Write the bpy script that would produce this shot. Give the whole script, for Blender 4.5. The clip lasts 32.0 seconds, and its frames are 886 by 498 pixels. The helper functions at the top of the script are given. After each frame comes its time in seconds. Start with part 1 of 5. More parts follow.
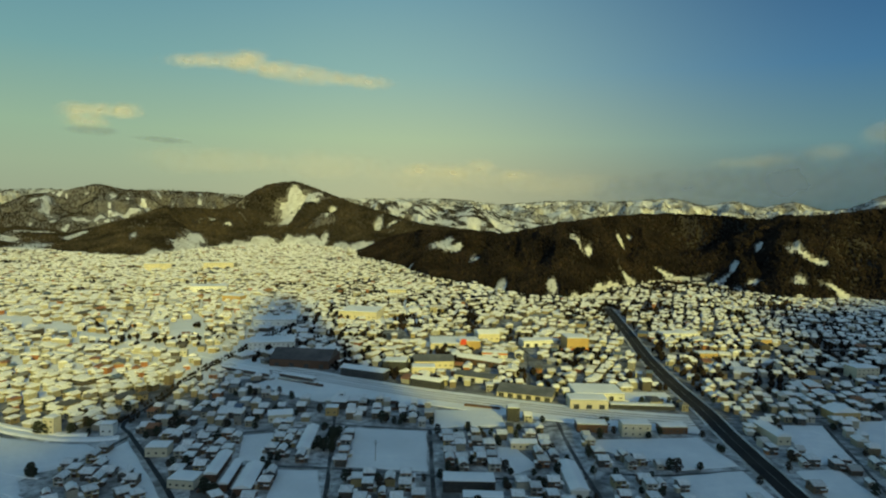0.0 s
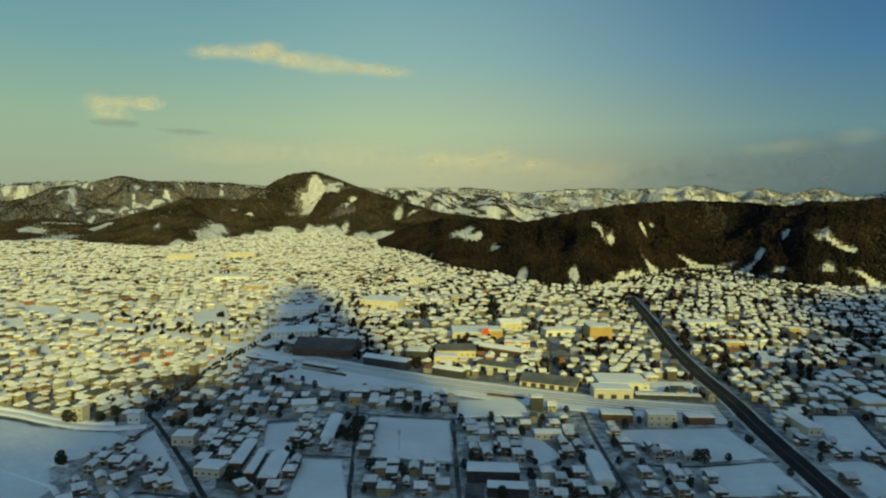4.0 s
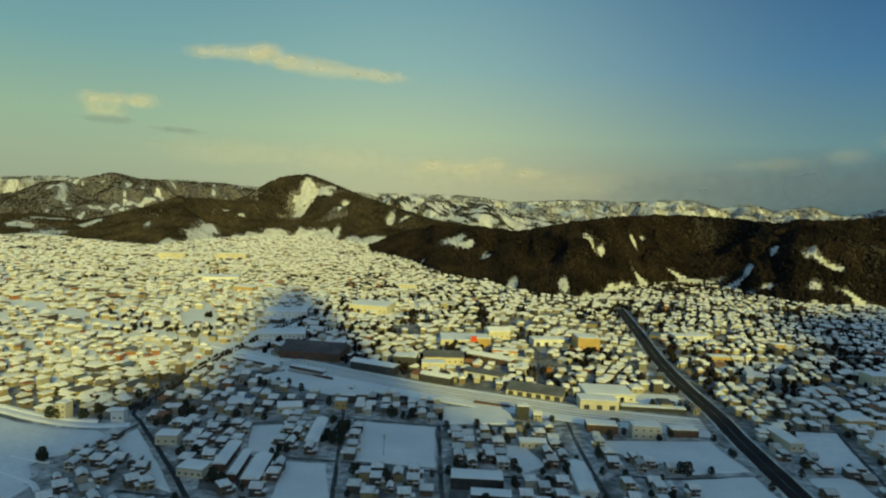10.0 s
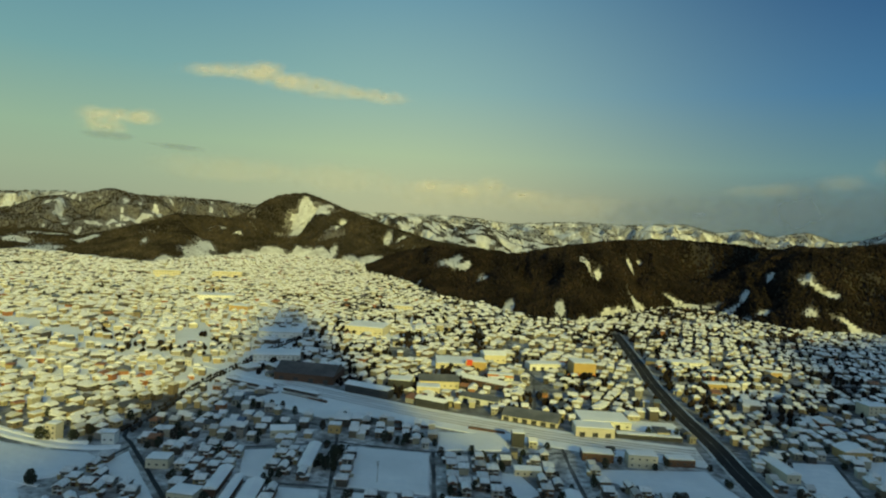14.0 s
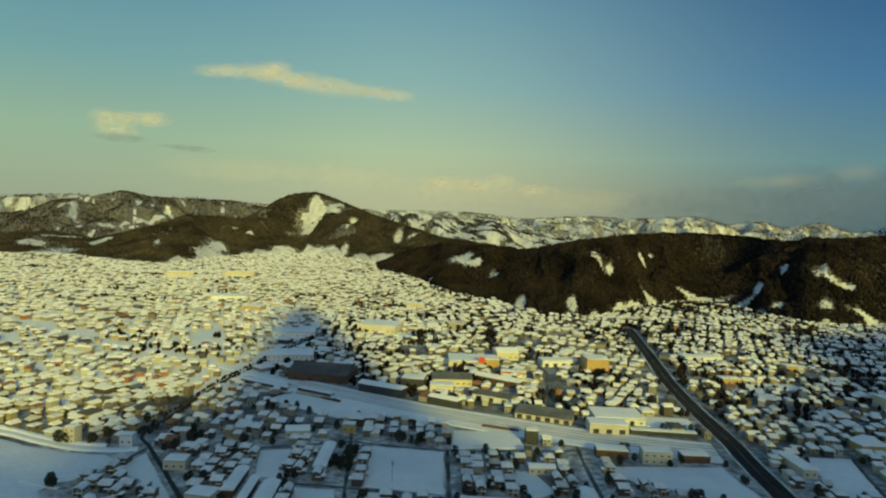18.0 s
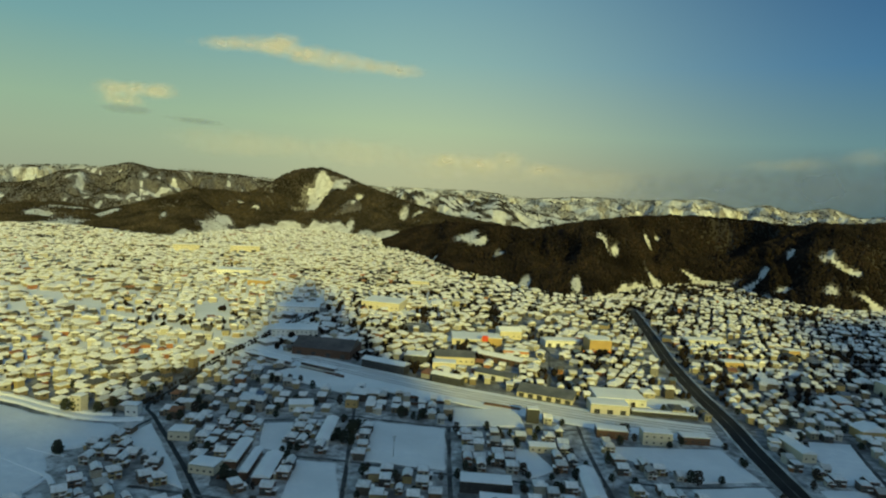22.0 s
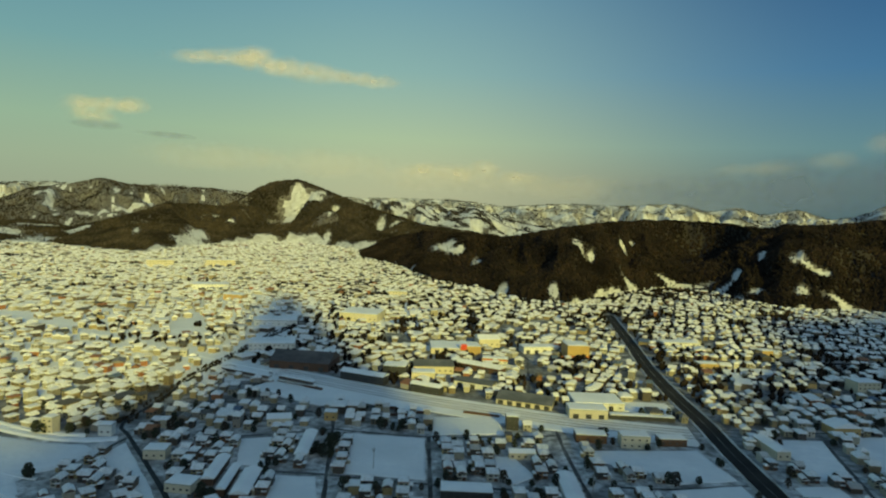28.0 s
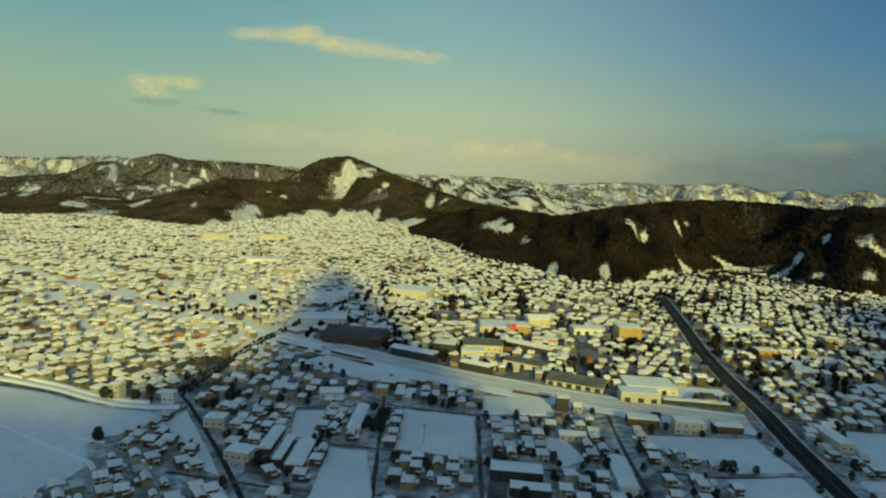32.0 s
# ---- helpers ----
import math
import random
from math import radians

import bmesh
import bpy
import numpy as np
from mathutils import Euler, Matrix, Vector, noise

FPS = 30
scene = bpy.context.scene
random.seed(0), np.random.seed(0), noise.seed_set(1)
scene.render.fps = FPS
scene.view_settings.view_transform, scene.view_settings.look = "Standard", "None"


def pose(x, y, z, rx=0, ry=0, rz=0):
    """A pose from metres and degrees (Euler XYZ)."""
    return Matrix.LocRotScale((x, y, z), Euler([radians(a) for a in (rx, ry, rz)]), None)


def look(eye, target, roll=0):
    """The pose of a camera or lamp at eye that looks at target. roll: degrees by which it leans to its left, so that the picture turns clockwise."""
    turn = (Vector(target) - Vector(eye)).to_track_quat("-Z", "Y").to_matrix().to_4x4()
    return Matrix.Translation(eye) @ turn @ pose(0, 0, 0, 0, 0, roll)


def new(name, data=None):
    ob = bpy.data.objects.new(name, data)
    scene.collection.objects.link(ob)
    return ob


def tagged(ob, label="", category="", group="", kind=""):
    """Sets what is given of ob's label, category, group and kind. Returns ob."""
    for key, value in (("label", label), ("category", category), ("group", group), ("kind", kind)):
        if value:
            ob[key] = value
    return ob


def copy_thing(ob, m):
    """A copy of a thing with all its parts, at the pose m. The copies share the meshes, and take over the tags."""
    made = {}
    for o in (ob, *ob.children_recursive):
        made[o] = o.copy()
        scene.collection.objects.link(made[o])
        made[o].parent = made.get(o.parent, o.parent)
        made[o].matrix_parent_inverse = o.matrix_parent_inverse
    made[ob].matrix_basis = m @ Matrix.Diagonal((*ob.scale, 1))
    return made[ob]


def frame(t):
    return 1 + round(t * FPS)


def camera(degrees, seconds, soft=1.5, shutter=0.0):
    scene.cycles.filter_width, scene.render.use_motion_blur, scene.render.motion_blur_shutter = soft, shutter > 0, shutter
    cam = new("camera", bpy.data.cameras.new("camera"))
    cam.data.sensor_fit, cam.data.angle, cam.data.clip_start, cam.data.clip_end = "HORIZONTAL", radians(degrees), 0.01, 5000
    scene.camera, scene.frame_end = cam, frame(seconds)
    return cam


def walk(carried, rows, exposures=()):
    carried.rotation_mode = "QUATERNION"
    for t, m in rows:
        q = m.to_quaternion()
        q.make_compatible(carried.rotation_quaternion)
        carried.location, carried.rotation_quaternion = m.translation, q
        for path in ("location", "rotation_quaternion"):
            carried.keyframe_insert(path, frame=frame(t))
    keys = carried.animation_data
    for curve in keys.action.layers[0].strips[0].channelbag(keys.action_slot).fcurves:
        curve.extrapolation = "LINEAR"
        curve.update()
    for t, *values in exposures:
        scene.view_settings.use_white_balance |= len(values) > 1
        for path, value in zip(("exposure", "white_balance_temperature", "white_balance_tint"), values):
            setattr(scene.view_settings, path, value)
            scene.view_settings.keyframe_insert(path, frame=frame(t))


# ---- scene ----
# A snow-covered valley town seen from a hovering drone. x to the right, y away, z up; the drone hangs over the origin.
cam = camera(70, 32.0, soft=2.15)
walk(cam, [
    (0.0, pose(0.00, 0.00, 130.00, 86.151, -1.339, -0.236)),
    (0.5, pose(-0.20, 0.40, 129.97, 86.937, -2.168, -0.266)),
    (1.0, pose(-0.39, 0.80, 129.94, 86.502, -2.144, -0.697)),
    (1.5, pose(-0.59, 1.20, 129.92, 86.078, -1.888, -0.749)),
    (2.0, pose(-0.78, 1.60, 129.89, 85.592, -1.897, -0.564)),
    (2.5, pose(-0.98, 2.00, 129.86, 84.878, -1.314, 2.269)),
    (4.5, pose(-1.47, 3.00, 129.63, 85.459, -0.918, 1.187)),
    (5.0, pose(-1.38, 2.80, 129.49, 86.661, -1.380, 0.704)),
    (5.5, pose(-1.29, 2.60, 129.35, 86.454, -2.512, 0.632)),
    (6.0, pose(-1.20, 2.40, 129.20, 85.601, -2.888, 0.222)),
    (6.5, pose(-1.12, 2.20, 129.06, 86.252, -3.020, 0.180)),
    (7.0, pose(-1.03, 2.00, 128.91, 87.669, -2.274, 0.339)),
    (7.5, pose(-0.94, 1.81, 128.77, 87.403, -2.219, 0.436)),
    (8.0, pose(-0.85, 1.61, 128.63, 87.561, -3.144, 0.239)),
    (8.5, pose(-0.93, 1.66, 128.84, 87.327, -3.732, 0.554)),
    (9.0, pose(-1.02, 1.71, 129.06, 86.373, -3.569, 0.533)),
    (9.5, pose(-1.10, 1.76, 129.27, 85.372, -3.012, 0.887)),
    (10.0, pose(-1.18, 1.81, 129.49, 85.783, -2.661, 0.869)),
    (10.5, pose(-1.27, 1.86, 129.70, 86.357, -1.854, 0.854)),
    (11.0, pose(-1.35, 1.92, 129.91, 83.347, 0.313, 3.416)),
    (11.5, pose(-1.44, 1.97, 130.13, 89.265, -5.036, 2.639)),
    (12.0, pose(-1.52, 2.02, 130.34, 90.345, -4.196, 1.499)),
    (12.5, pose(-1.56, 2.03, 130.78, 86.543, -1.863, 0.501)),
    (13.0, pose(-1.59, 2.03, 131.22, 84.632, -2.598, -1.767)),
    (13.5, pose(-1.63, 2.04, 131.66, 87.210, -2.800, -0.064)),
    (15.5, pose(-1.77, 2.07, 133.42, 87.883, -4.293, 0.923)),
    (16.0, pose(-1.80, 2.08, 133.86, 86.698, -2.776, 1.264)),
    (16.5, pose(-1.81, 1.98, 133.85, 86.094, -2.433, 1.494)),
    (17.0, pose(-1.82, 1.87, 133.83, 85.558, -3.278, 1.308)),
    (17.5, pose(-1.82, 1.77, 133.82, 86.705, -3.109, 1.414)),
    (18.0, pose(-1.83, 1.67, 133.81, 87.200, -2.576, 1.547)),
    (18.5, pose(-1.84, 1.57, 133.80, 87.026, -3.166, 1.529)),
    (19.0, pose(-1.85, 1.47, 133.79, 86.090, -2.897, 0.746)),
    (19.5, pose(-1.85, 1.37, 133.78, 86.866, -1.895, 1.023)),
    (20.0, pose(-1.86, 1.27, 133.77, 87.250, -1.840, 1.536)),
    (20.5, pose(-1.85, 1.51, 133.80, 87.276, -2.327, 1.362)),
    (21.0, pose(-1.84, 1.75, 133.83, 86.612, -2.058, 1.159)),
    (21.5, pose(-1.84, 1.99, 133.86, 86.860, -3.210, 1.547)),
    (22.0, pose(-1.83, 2.23, 133.89, 85.184, -3.674, 2.097)),
    (22.5, pose(-1.82, 2.47, 133.92, 83.538, -3.311, 1.520)),
    (23.0, pose(-1.81, 2.71, 133.95, 84.560, -3.234, 1.420)),
    (23.5, pose(-1.81, 2.95, 133.98, 85.214, -2.416, 1.164)),
    (24.0, pose(-1.80, 3.19, 134.01, 85.106, -2.704, 1.033)),
    (24.5, pose(-1.62, 2.93, 134.01, 84.642, -2.749, 0.775)),
    (25.0, pose(-1.44, 2.67, 134.01, 84.904, -2.780, 0.760)),
    (25.5, pose(-1.26, 2.41, 134.02, 85.651, -2.476, 0.452)),
    (27.5, pose(-0.53, 1.37, 134.03, 86.104, -2.388, 0.093)),
    (28.0, pose(-0.35, 1.11, 134.03, 86.146, -2.520, 0.033)),
    (28.5, pose(-0.70, 1.32, 134.10, 85.649, -2.580, 0.189)),
    (29.0, pose(-1.05, 1.54, 134.18, 85.499, -3.438, 0.468)),
    (29.5, pose(-1.40, 1.75, 134.25, 85.310, -3.267, 0.802)),
    (30.0, pose(-1.75, 1.96, 134.32, 84.889, -3.122, 0.527)),
    (30.5, pose(-2.10, 2.17, 134.40, 84.810, -3.007, 1.078)),
    (31.0, pose(-2.44, 2.38, 134.47, 85.348, -2.211, 5.691)),
    (31.5, pose(-2.79, 2.60, 134.54, 84.713, -2.357, 4.949)),
    (32.0, pose(-3.14, 2.81, 134.61, 83.903, -2.986, 4.408)),
], exposures=[(0.0, -0.42, 6750, -13), (32.0, -0.42, 6750, -13)])

# ---------------------------------------------------------------- light
SUN_AZ = 160.0      # clockwise from +y
SUN_EL = 18.0
world = bpy.data.worlds.new("evening_sky")
scene.world = world
world.use_nodes = True
wn = world.node_tree
sky = wn.nodes.new("ShaderNodeTexSky")
sky.sky_type = 'NISHITA'
sky.sun_disc = False
sky.sun_elevation = radians(SUN_EL)
sky.sun_rotation = radians(SUN_AZ)
sky.altitude = 100.0
sky.air_density, sky.dust_density, sky.ozone_density = 1.1, 1.0, 2.0
wn.links.new(sky.outputs[0], wn.nodes["Background"].inputs[0])
wn.nodes["Background"].inputs[1].default_value = 0.163

sun_data = bpy.data.lights.new("sun", 'SUN')
sun_data.energy = 4.5
sun_data.angle = radians(0.9)
sun_data.color = (1.0, 0.81, 0.18)
sun = new("sun", sun_data)
to_sun = Vector((math.sin(radians(SUN_AZ)) * math.cos(radians(SUN_EL)),
                 math.cos(radians(SUN_AZ)) * math.cos(radians(SUN_EL)), math.sin(radians(SUN_EL))))
sun.matrix_world = look(to_sun * 400, (0, 0, 0))


# ---------------------------------------------------------------- materials
def material(name, rough=0.8):
    m = bpy.data.materials.new(name)
    m.use_nodes = True
    nt = m.node_tree
    b = nt.nodes["Principled BSDF"]
    b.inputs["Roughness"].default_value = rough
    return m, nt, b


def coords(nt, scale):
    tc = nt.nodes.new("ShaderNodeTexCoord")
    mp = nt.nodes.new("ShaderNodeMapping")
    mp.inputs["Scale"].default_value = (scale, scale, scale)
    nt.links.new(tc.outputs["Object"], mp.inputs[0])
    return mp.outputs[0]


def noise_tex(nt, vec, scale, detail=4.0, rough=0.6):
    n = nt.nodes.new("ShaderNodeTexNoise")
    n.inputs["Scale"].default_value = scale
    n.inputs["Detail"].default_value = detail
    n.inputs["Roughness"].default_value = rough
    nt.links.new(vec, n.inputs["Vector"])
    return n.outputs[0]


def ramp(nt, fac, stops, hard=False):
    r = nt.nodes.new("ShaderNodeValToRGB")
    r.color_ramp.interpolation = 'CONSTANT' if hard else 'LINEAR'
    e = r.color_ramp.elements
    while len(e) < len(stops):
        e.new(0.5)
    for k, (p, c) in zip(e, stops):
        k.position, k.color = p, (*c, 1.0)
    nt.links.new(fac, r.inputs[0])
    return r.outputs[0]


def mixed(nt, fac, a, b, mode='MIX'):
    m = nt.nodes.new("ShaderNodeMix")
    m.data_type, m.blend_type = 'RGBA', mode
    if isinstance(fac, float):
        m.inputs[0].default_value = fac
    else:
        nt.links.new(fac, m.inputs[0])
    for sock, v in ((m.inputs[6], a), (m.inputs[7], b)):
        if isinstance(v, tuple):
            sock.default_value = (*v, 1.0)
        else:
            nt.links.new(v, sock)
    return m.outputs[2]


def bump(nt, b, h, strength=0.3, dist=0.2):
    n = nt.nodes.new("ShaderNodeBump")
    n.inputs["Strength"].default_value = strength
    n.inputs["Distance"].default_value = dist
    nt.links.new(h, n.inputs["Height"])
    nt.links.new(n.outputs[0], b.inputs["Normal"])


def two_scale(name, c1, c2, c3, fine=0.8, broad=0.05, rough=0.8, strength=0.3, dist=0.2):
    """A surface whose colour varies at a fine and a broad scale."""
    m, nt, b = material(name, rough)
    v = coords(nt, 1.0)
    f, g = noise_tex(nt, v, fine), noise_tex(nt, v, broad, 3.0)
    base = mixed(nt, ramp(nt, f, [(0.35, (0, 0, 0)), (0.65, (1, 1, 1))]), c1, c2)
    base = mixed(nt, ramp(nt, g, [(0.42, (0, 0, 0)), (0.68, (1, 1, 1))]), base, c3)
    nt.links.new(base, b.inputs["Base Color"])
    bump(nt, b, f, strength, dist)
    return m


def palette(name, stops, rough=0.75, island=False, fine=1.5, broad=0.0):
    """A paint that differs from piece to piece, and with broad from stand to stand."""
    m, nt, b = material(name, rough)
    if island:
        pick = nt.nodes.new("ShaderNodeNewGeometry").outputs["Random Per Island"]
    else:
        pick = nt.nodes.new("ShaderNodeObjectInfo").outputs["Random"]
    col = ramp(nt, pick, stops, hard=True)
    f = noise_tex(nt, coords(nt, 1.0), fine)
    col = mixed(nt, 1.0, col, ramp(nt, f, [(0.3, (0.72, 0.70, 0.67)), (0.6, (1.0, 1.0, 1.0))]), 'MULTIPLY')
    if broad:
        b.inputs["Specular IOR Level"].default_value = 0.1
        g = noise_tex(nt, coords(nt, 1.0), broad, 3.0)
        col = mixed(nt, 1.0, col, ramp(nt, g, [(0.36, (0.5, 0.48, 0.47)), (0.5, (0.92, 0.9, 0.88)), (0.66, (1.55, 1.42, 1.28))]), 'MULTIPLY')
    nt.links.new(col, b.inputs["Base Color"])
    bump(nt, b, f, 0.15, 0.05)
    return m


SNOW = two_scale("snow", (0.84, 0.85, 0.87), (0.90, 0.90, 0.90), (0.80, 0.81, 0.83), 0.25, 0.02, 0.7, 0.35, 0.6)
ROOF_SNOW = two_scale("roof_snow", (0.86, 0.87, 0.89), (0.91, 0.91, 0.91), (0.80, 0.81, 0.83), 0.6, 0.08, 0.7, 0.25, 0.2)
FIELD_SNOW = two_scale("field_snow", (0.80, 0.81, 0.83), (0.91, 0.91, 0.91), (0.74, 0.75, 0.76), 0.16, 0.02, 0.65, 0.6, 0.8)
TRODDEN = two_scale("trodden_snow", (0.52, 0.51, 0.50), (0.72, 0.72, 0.72), (0.30, 0.29, 0.28), 0.35, 0.04, 0.75, 0.4, 0.2)
ASPHALT = two_scale("wet_asphalt", (0.016, 0.0155, 0.015), (0.024, 0.022, 0.021), (0.034, 0.031, 0.028), 0.25, 0.03, 0.85, 0.2, 0.05)
SLUSH = two_scale("street_slush", (0.04, 0.04, 0.042), (0.08, 0.078, 0.075), (0.20, 0.20, 0.20), 0.4, 0.05, 0.85, 0.3, 0.1)
for wet in (ASPHALT, SLUSH):
    wet.node_tree.nodes["Principled BSDF"].inputs["Specular IOR Level"].default_value = 0.15
WATER = two_scale("dark_water", (0.012, 0.014, 0.016), (0.02, 0.022, 0.024), (0.03, 0.03, 0.03), 0.5, 0.05, 0.9, 0.1, 0.05)
WOOD_FLOOR = two_scale("wooded_ground", (0.018, 0.014, 0.011), (0.030, 0.024, 0.018), (0.042, 0.034, 0.026), 0.06, 0.008, 0.95, 0.5, 1.0)
CONCRETE = two_scale("concrete", (0.32, 0.31, 0.29), (0.40, 0.39, 0.36), (0.26, 0.25, 0.24), 0.6, 0.06, 0.85)
DARK_ROOF = two_scale("dark_metal_roof", (0.06, 0.045, 0.038), (0.09, 0.07, 0.06), (0.14, 0.11, 0.10), 0.3, 0.05, 0.6)
GREY_ROOF = two_scale("grey_metal_roof", (0.085, 0.088, 0.092), (0.12, 0.122, 0.126), (0.20, 0.20, 0.205), 0.3, 0.05, 0.6)
CREAM = two_scale("cream_render", (0.58, 0.52, 0.38), (0.66, 0.60, 0.46), (0.50, 0.45, 0.33), 0.6, 0.06, 0.8)
WHITE = two_scale("white_cladding", (0.70, 0.69, 0.65), (0.78, 0.77, 0.73), (0.60, 0.59, 0.56), 0.6, 0.06, 0.7)
ORANGE = two_scale("ochre_cladding", (0.46, 0.31, 0.12), (0.52, 0.36, 0.15), (0.40, 0.26, 0.10), 0.5, 0.06, 0.7)
RUST = two_scale("orange_band", (0.52, 0.16, 0.03), (0.60, 0.20, 0.04), (0.45, 0.13, 0.03), 0.5, 0.06, 0.7)
RED = two_scale("red_panel", (0.62, 0.05, 0.02), (0.68, 0.07, 0.03), (0.56, 0.05, 0.02), 0.8, 0.1, 0.5)
BROWN = two_scale("brown_boards", (0.10, 0.055, 0.035), (0.14, 0.08, 0.05), (0.08, 0.045, 0.03), 0.8, 0.08, 0.85)
DARK_WALL = two_scale("dark_grey_cladding", (0.03, 0.03, 0.032), (0.05, 0.05, 0.05), (0.07, 0.068, 0.065), 0.6, 0.06, 0.75)
BARK = two_scale("bark", (0.05, 0.038, 0.028), (0.08, 0.06, 0.045), (0.06, 0.05, 0.04), 1.5, 0.2, 0.95)
STEEL = two_scale("rail_steel", (0.14, 0.11, 0.09), (0.2, 0.17, 0.15), (0.1, 0.08, 0.07), 0.8, 0.08, 0.5)
TOWN_GROUND = two_scale("town_ground", (0.10, 0.096, 0.09), (0.42, 0.42, 0.43), (0.045, 0.043, 0.04), 0.13, 0.03, 0.75, 0.4, 0.3)

WALLS = [(0.0, (0.32, 0.28, 0.19)), (0.13, (0.16, 0.11, 0.07)), (0.28, (0.44, 0.40, 0.31)), (0.38, (0.10, 0.085, 0.07)),
         (0.52, (0.26, 0.24, 0.21)), (0.62, (0.35, 0.28, 0.14)), (0.74, (0.075, 0.06, 0.047)), (0.88, (0.50, 0.47, 0.40)),
         (0.95, (0.30, 0.15, 0.065))]
HOUSE_WALL = palette("house_wall", WALLS)
FAR_WALL = palette("town_wall", [(0.0, (0.34, 0.30, 0.21)), (0.16, (0.44, 0.41, 0.33)), (0.30, (0.19, 0.15, 0.10)), (0.48, (0.30, 0.28, 0.25)),
                                 (0.60, (0.08, 0.066, 0.055)), (0.78, (0.36, 0.29, 0.17)), (0.90, (0.52, 0.49, 0.43)), (0.97, (0.32, 0.14, 0.06))], island=True)
FAR_ROOF = palette("town_roof", [(0.0, (0.88, 0.88, 0.89)), (0.82, (0.62, 0.61, 0.60)), (0.91, (0.22, 0.21, 0.20)), (0.93, (0.10, 0.095, 0.09)), (0.965, (0.30, 0.14, 0.07)), (0.98, (0.12, 0.16, 0.24))], island=True)
HOUSE_SNOW = palette("house_roof_snow", [(0.0, (0.89, 0.89, 0.90)), (0.4, (0.82, 0.83, 0.85)), (0.65, (0.74, 0.75, 0.77)), (0.85, (0.64, 0.64, 0.65)), (0.95, (0.46, 0.45, 0.44))], 0.7, fine=0.7)
EAVES = palette("roof_sheet", [(0.0, (0.10, 0.07, 0.06)), (0.35, (0.07, 0.08, 0.10)), (0.6, (0.16, 0.06, 0.04)), (0.8, (0.12, 0.12, 0.12))], 0.5)
TREE_FAR = palette("bare_and_cedar_crowns", [(0.0, (0.043, 0.037, 0.029)), (0.35, (0.037, 0.033, 0.026)), (0.6, (0.052, 0.044, 0.035)),
                                             (0.85, (0.068, 0.058, 0.047))], 0.95, island=True, fine=0.3, broad=0.011)
TREE_DARK = palette("dark_cedar_crowns", [(0.0, (0.0200, 0.0158, 0.0132)), (0.4, (0.0165, 0.0140, 0.0118)), (0.7, (0.0260, 0.0192, 0.0152)),
                                          (0.92, (0.0370, 0.0262, 0.0200))], 0.95, island=True, fine=0.3, broad=0.014)
CROWN = palette("dark_crown", [(0.0, (0.030, 0.036, 0.022)), (0.5, (0.045, 0.036, 0.026)), (0.8, (0.024, 0.030, 0.020))], 0.95)

NEAR_GROUND = two_scale("garden_snow", (0.20, 0.195, 0.19), (0.74, 0.75, 0.76), (0.11, 0.105, 0.10), 0.20, 0.045, 0.75, 0.4, 0.3)
HILL_SNOW = two_scale("brushy_hill_snow", (0.40, 0.385, 0.36), (0.74, 0.74, 0.74), (0.60, 0.60, 0.60), 0.045, 0.012, 0.8, 0.6, 1.5)
# Far wood on snow, paled: the haze of distance is in the colour.
HAZE_WOOD = two_scale("haze_pale_wooded_slope", (0.13, 0.12, 0.11), (0.40, 0.39, 0.38), (0.24, 0.225, 0.21), 0.03, 0.008, 0.9, 0.6, 1.5)
PATCHY_FLOOR = two_scale("snow_between_bare_trees", (0.06, 0.05, 0.042), (0.22, 0.21, 0.20), (0.12, 0.105, 0.095), 0.10, 0.02, 0.9, 0.6, 1.0)

# Thinner far brush, paler still, again with haze in the base colour.
HAZE_BRUSH = two_scale("haze_pale_brush_slope", (0.30, 0.285, 0.26), (0.52, 0.51, 0.49), (0.40, 0.385, 0.36), 0.03, 0.008, 0.9, 0.6, 1.5)

GLASS, gnt, gb = material("window_glass", 0.12)
gb.inputs["Base Color"].default_value = (0.05, 0.055, 0.06, 1)
gb.inputs["Specular IOR Level"].default_value = 0.6
FRAME_MAT, fnt, fb = material("window_frame", 0.5)
fb.inputs["Base Color"].default_value = (0.14, 0.13, 0.12, 1)


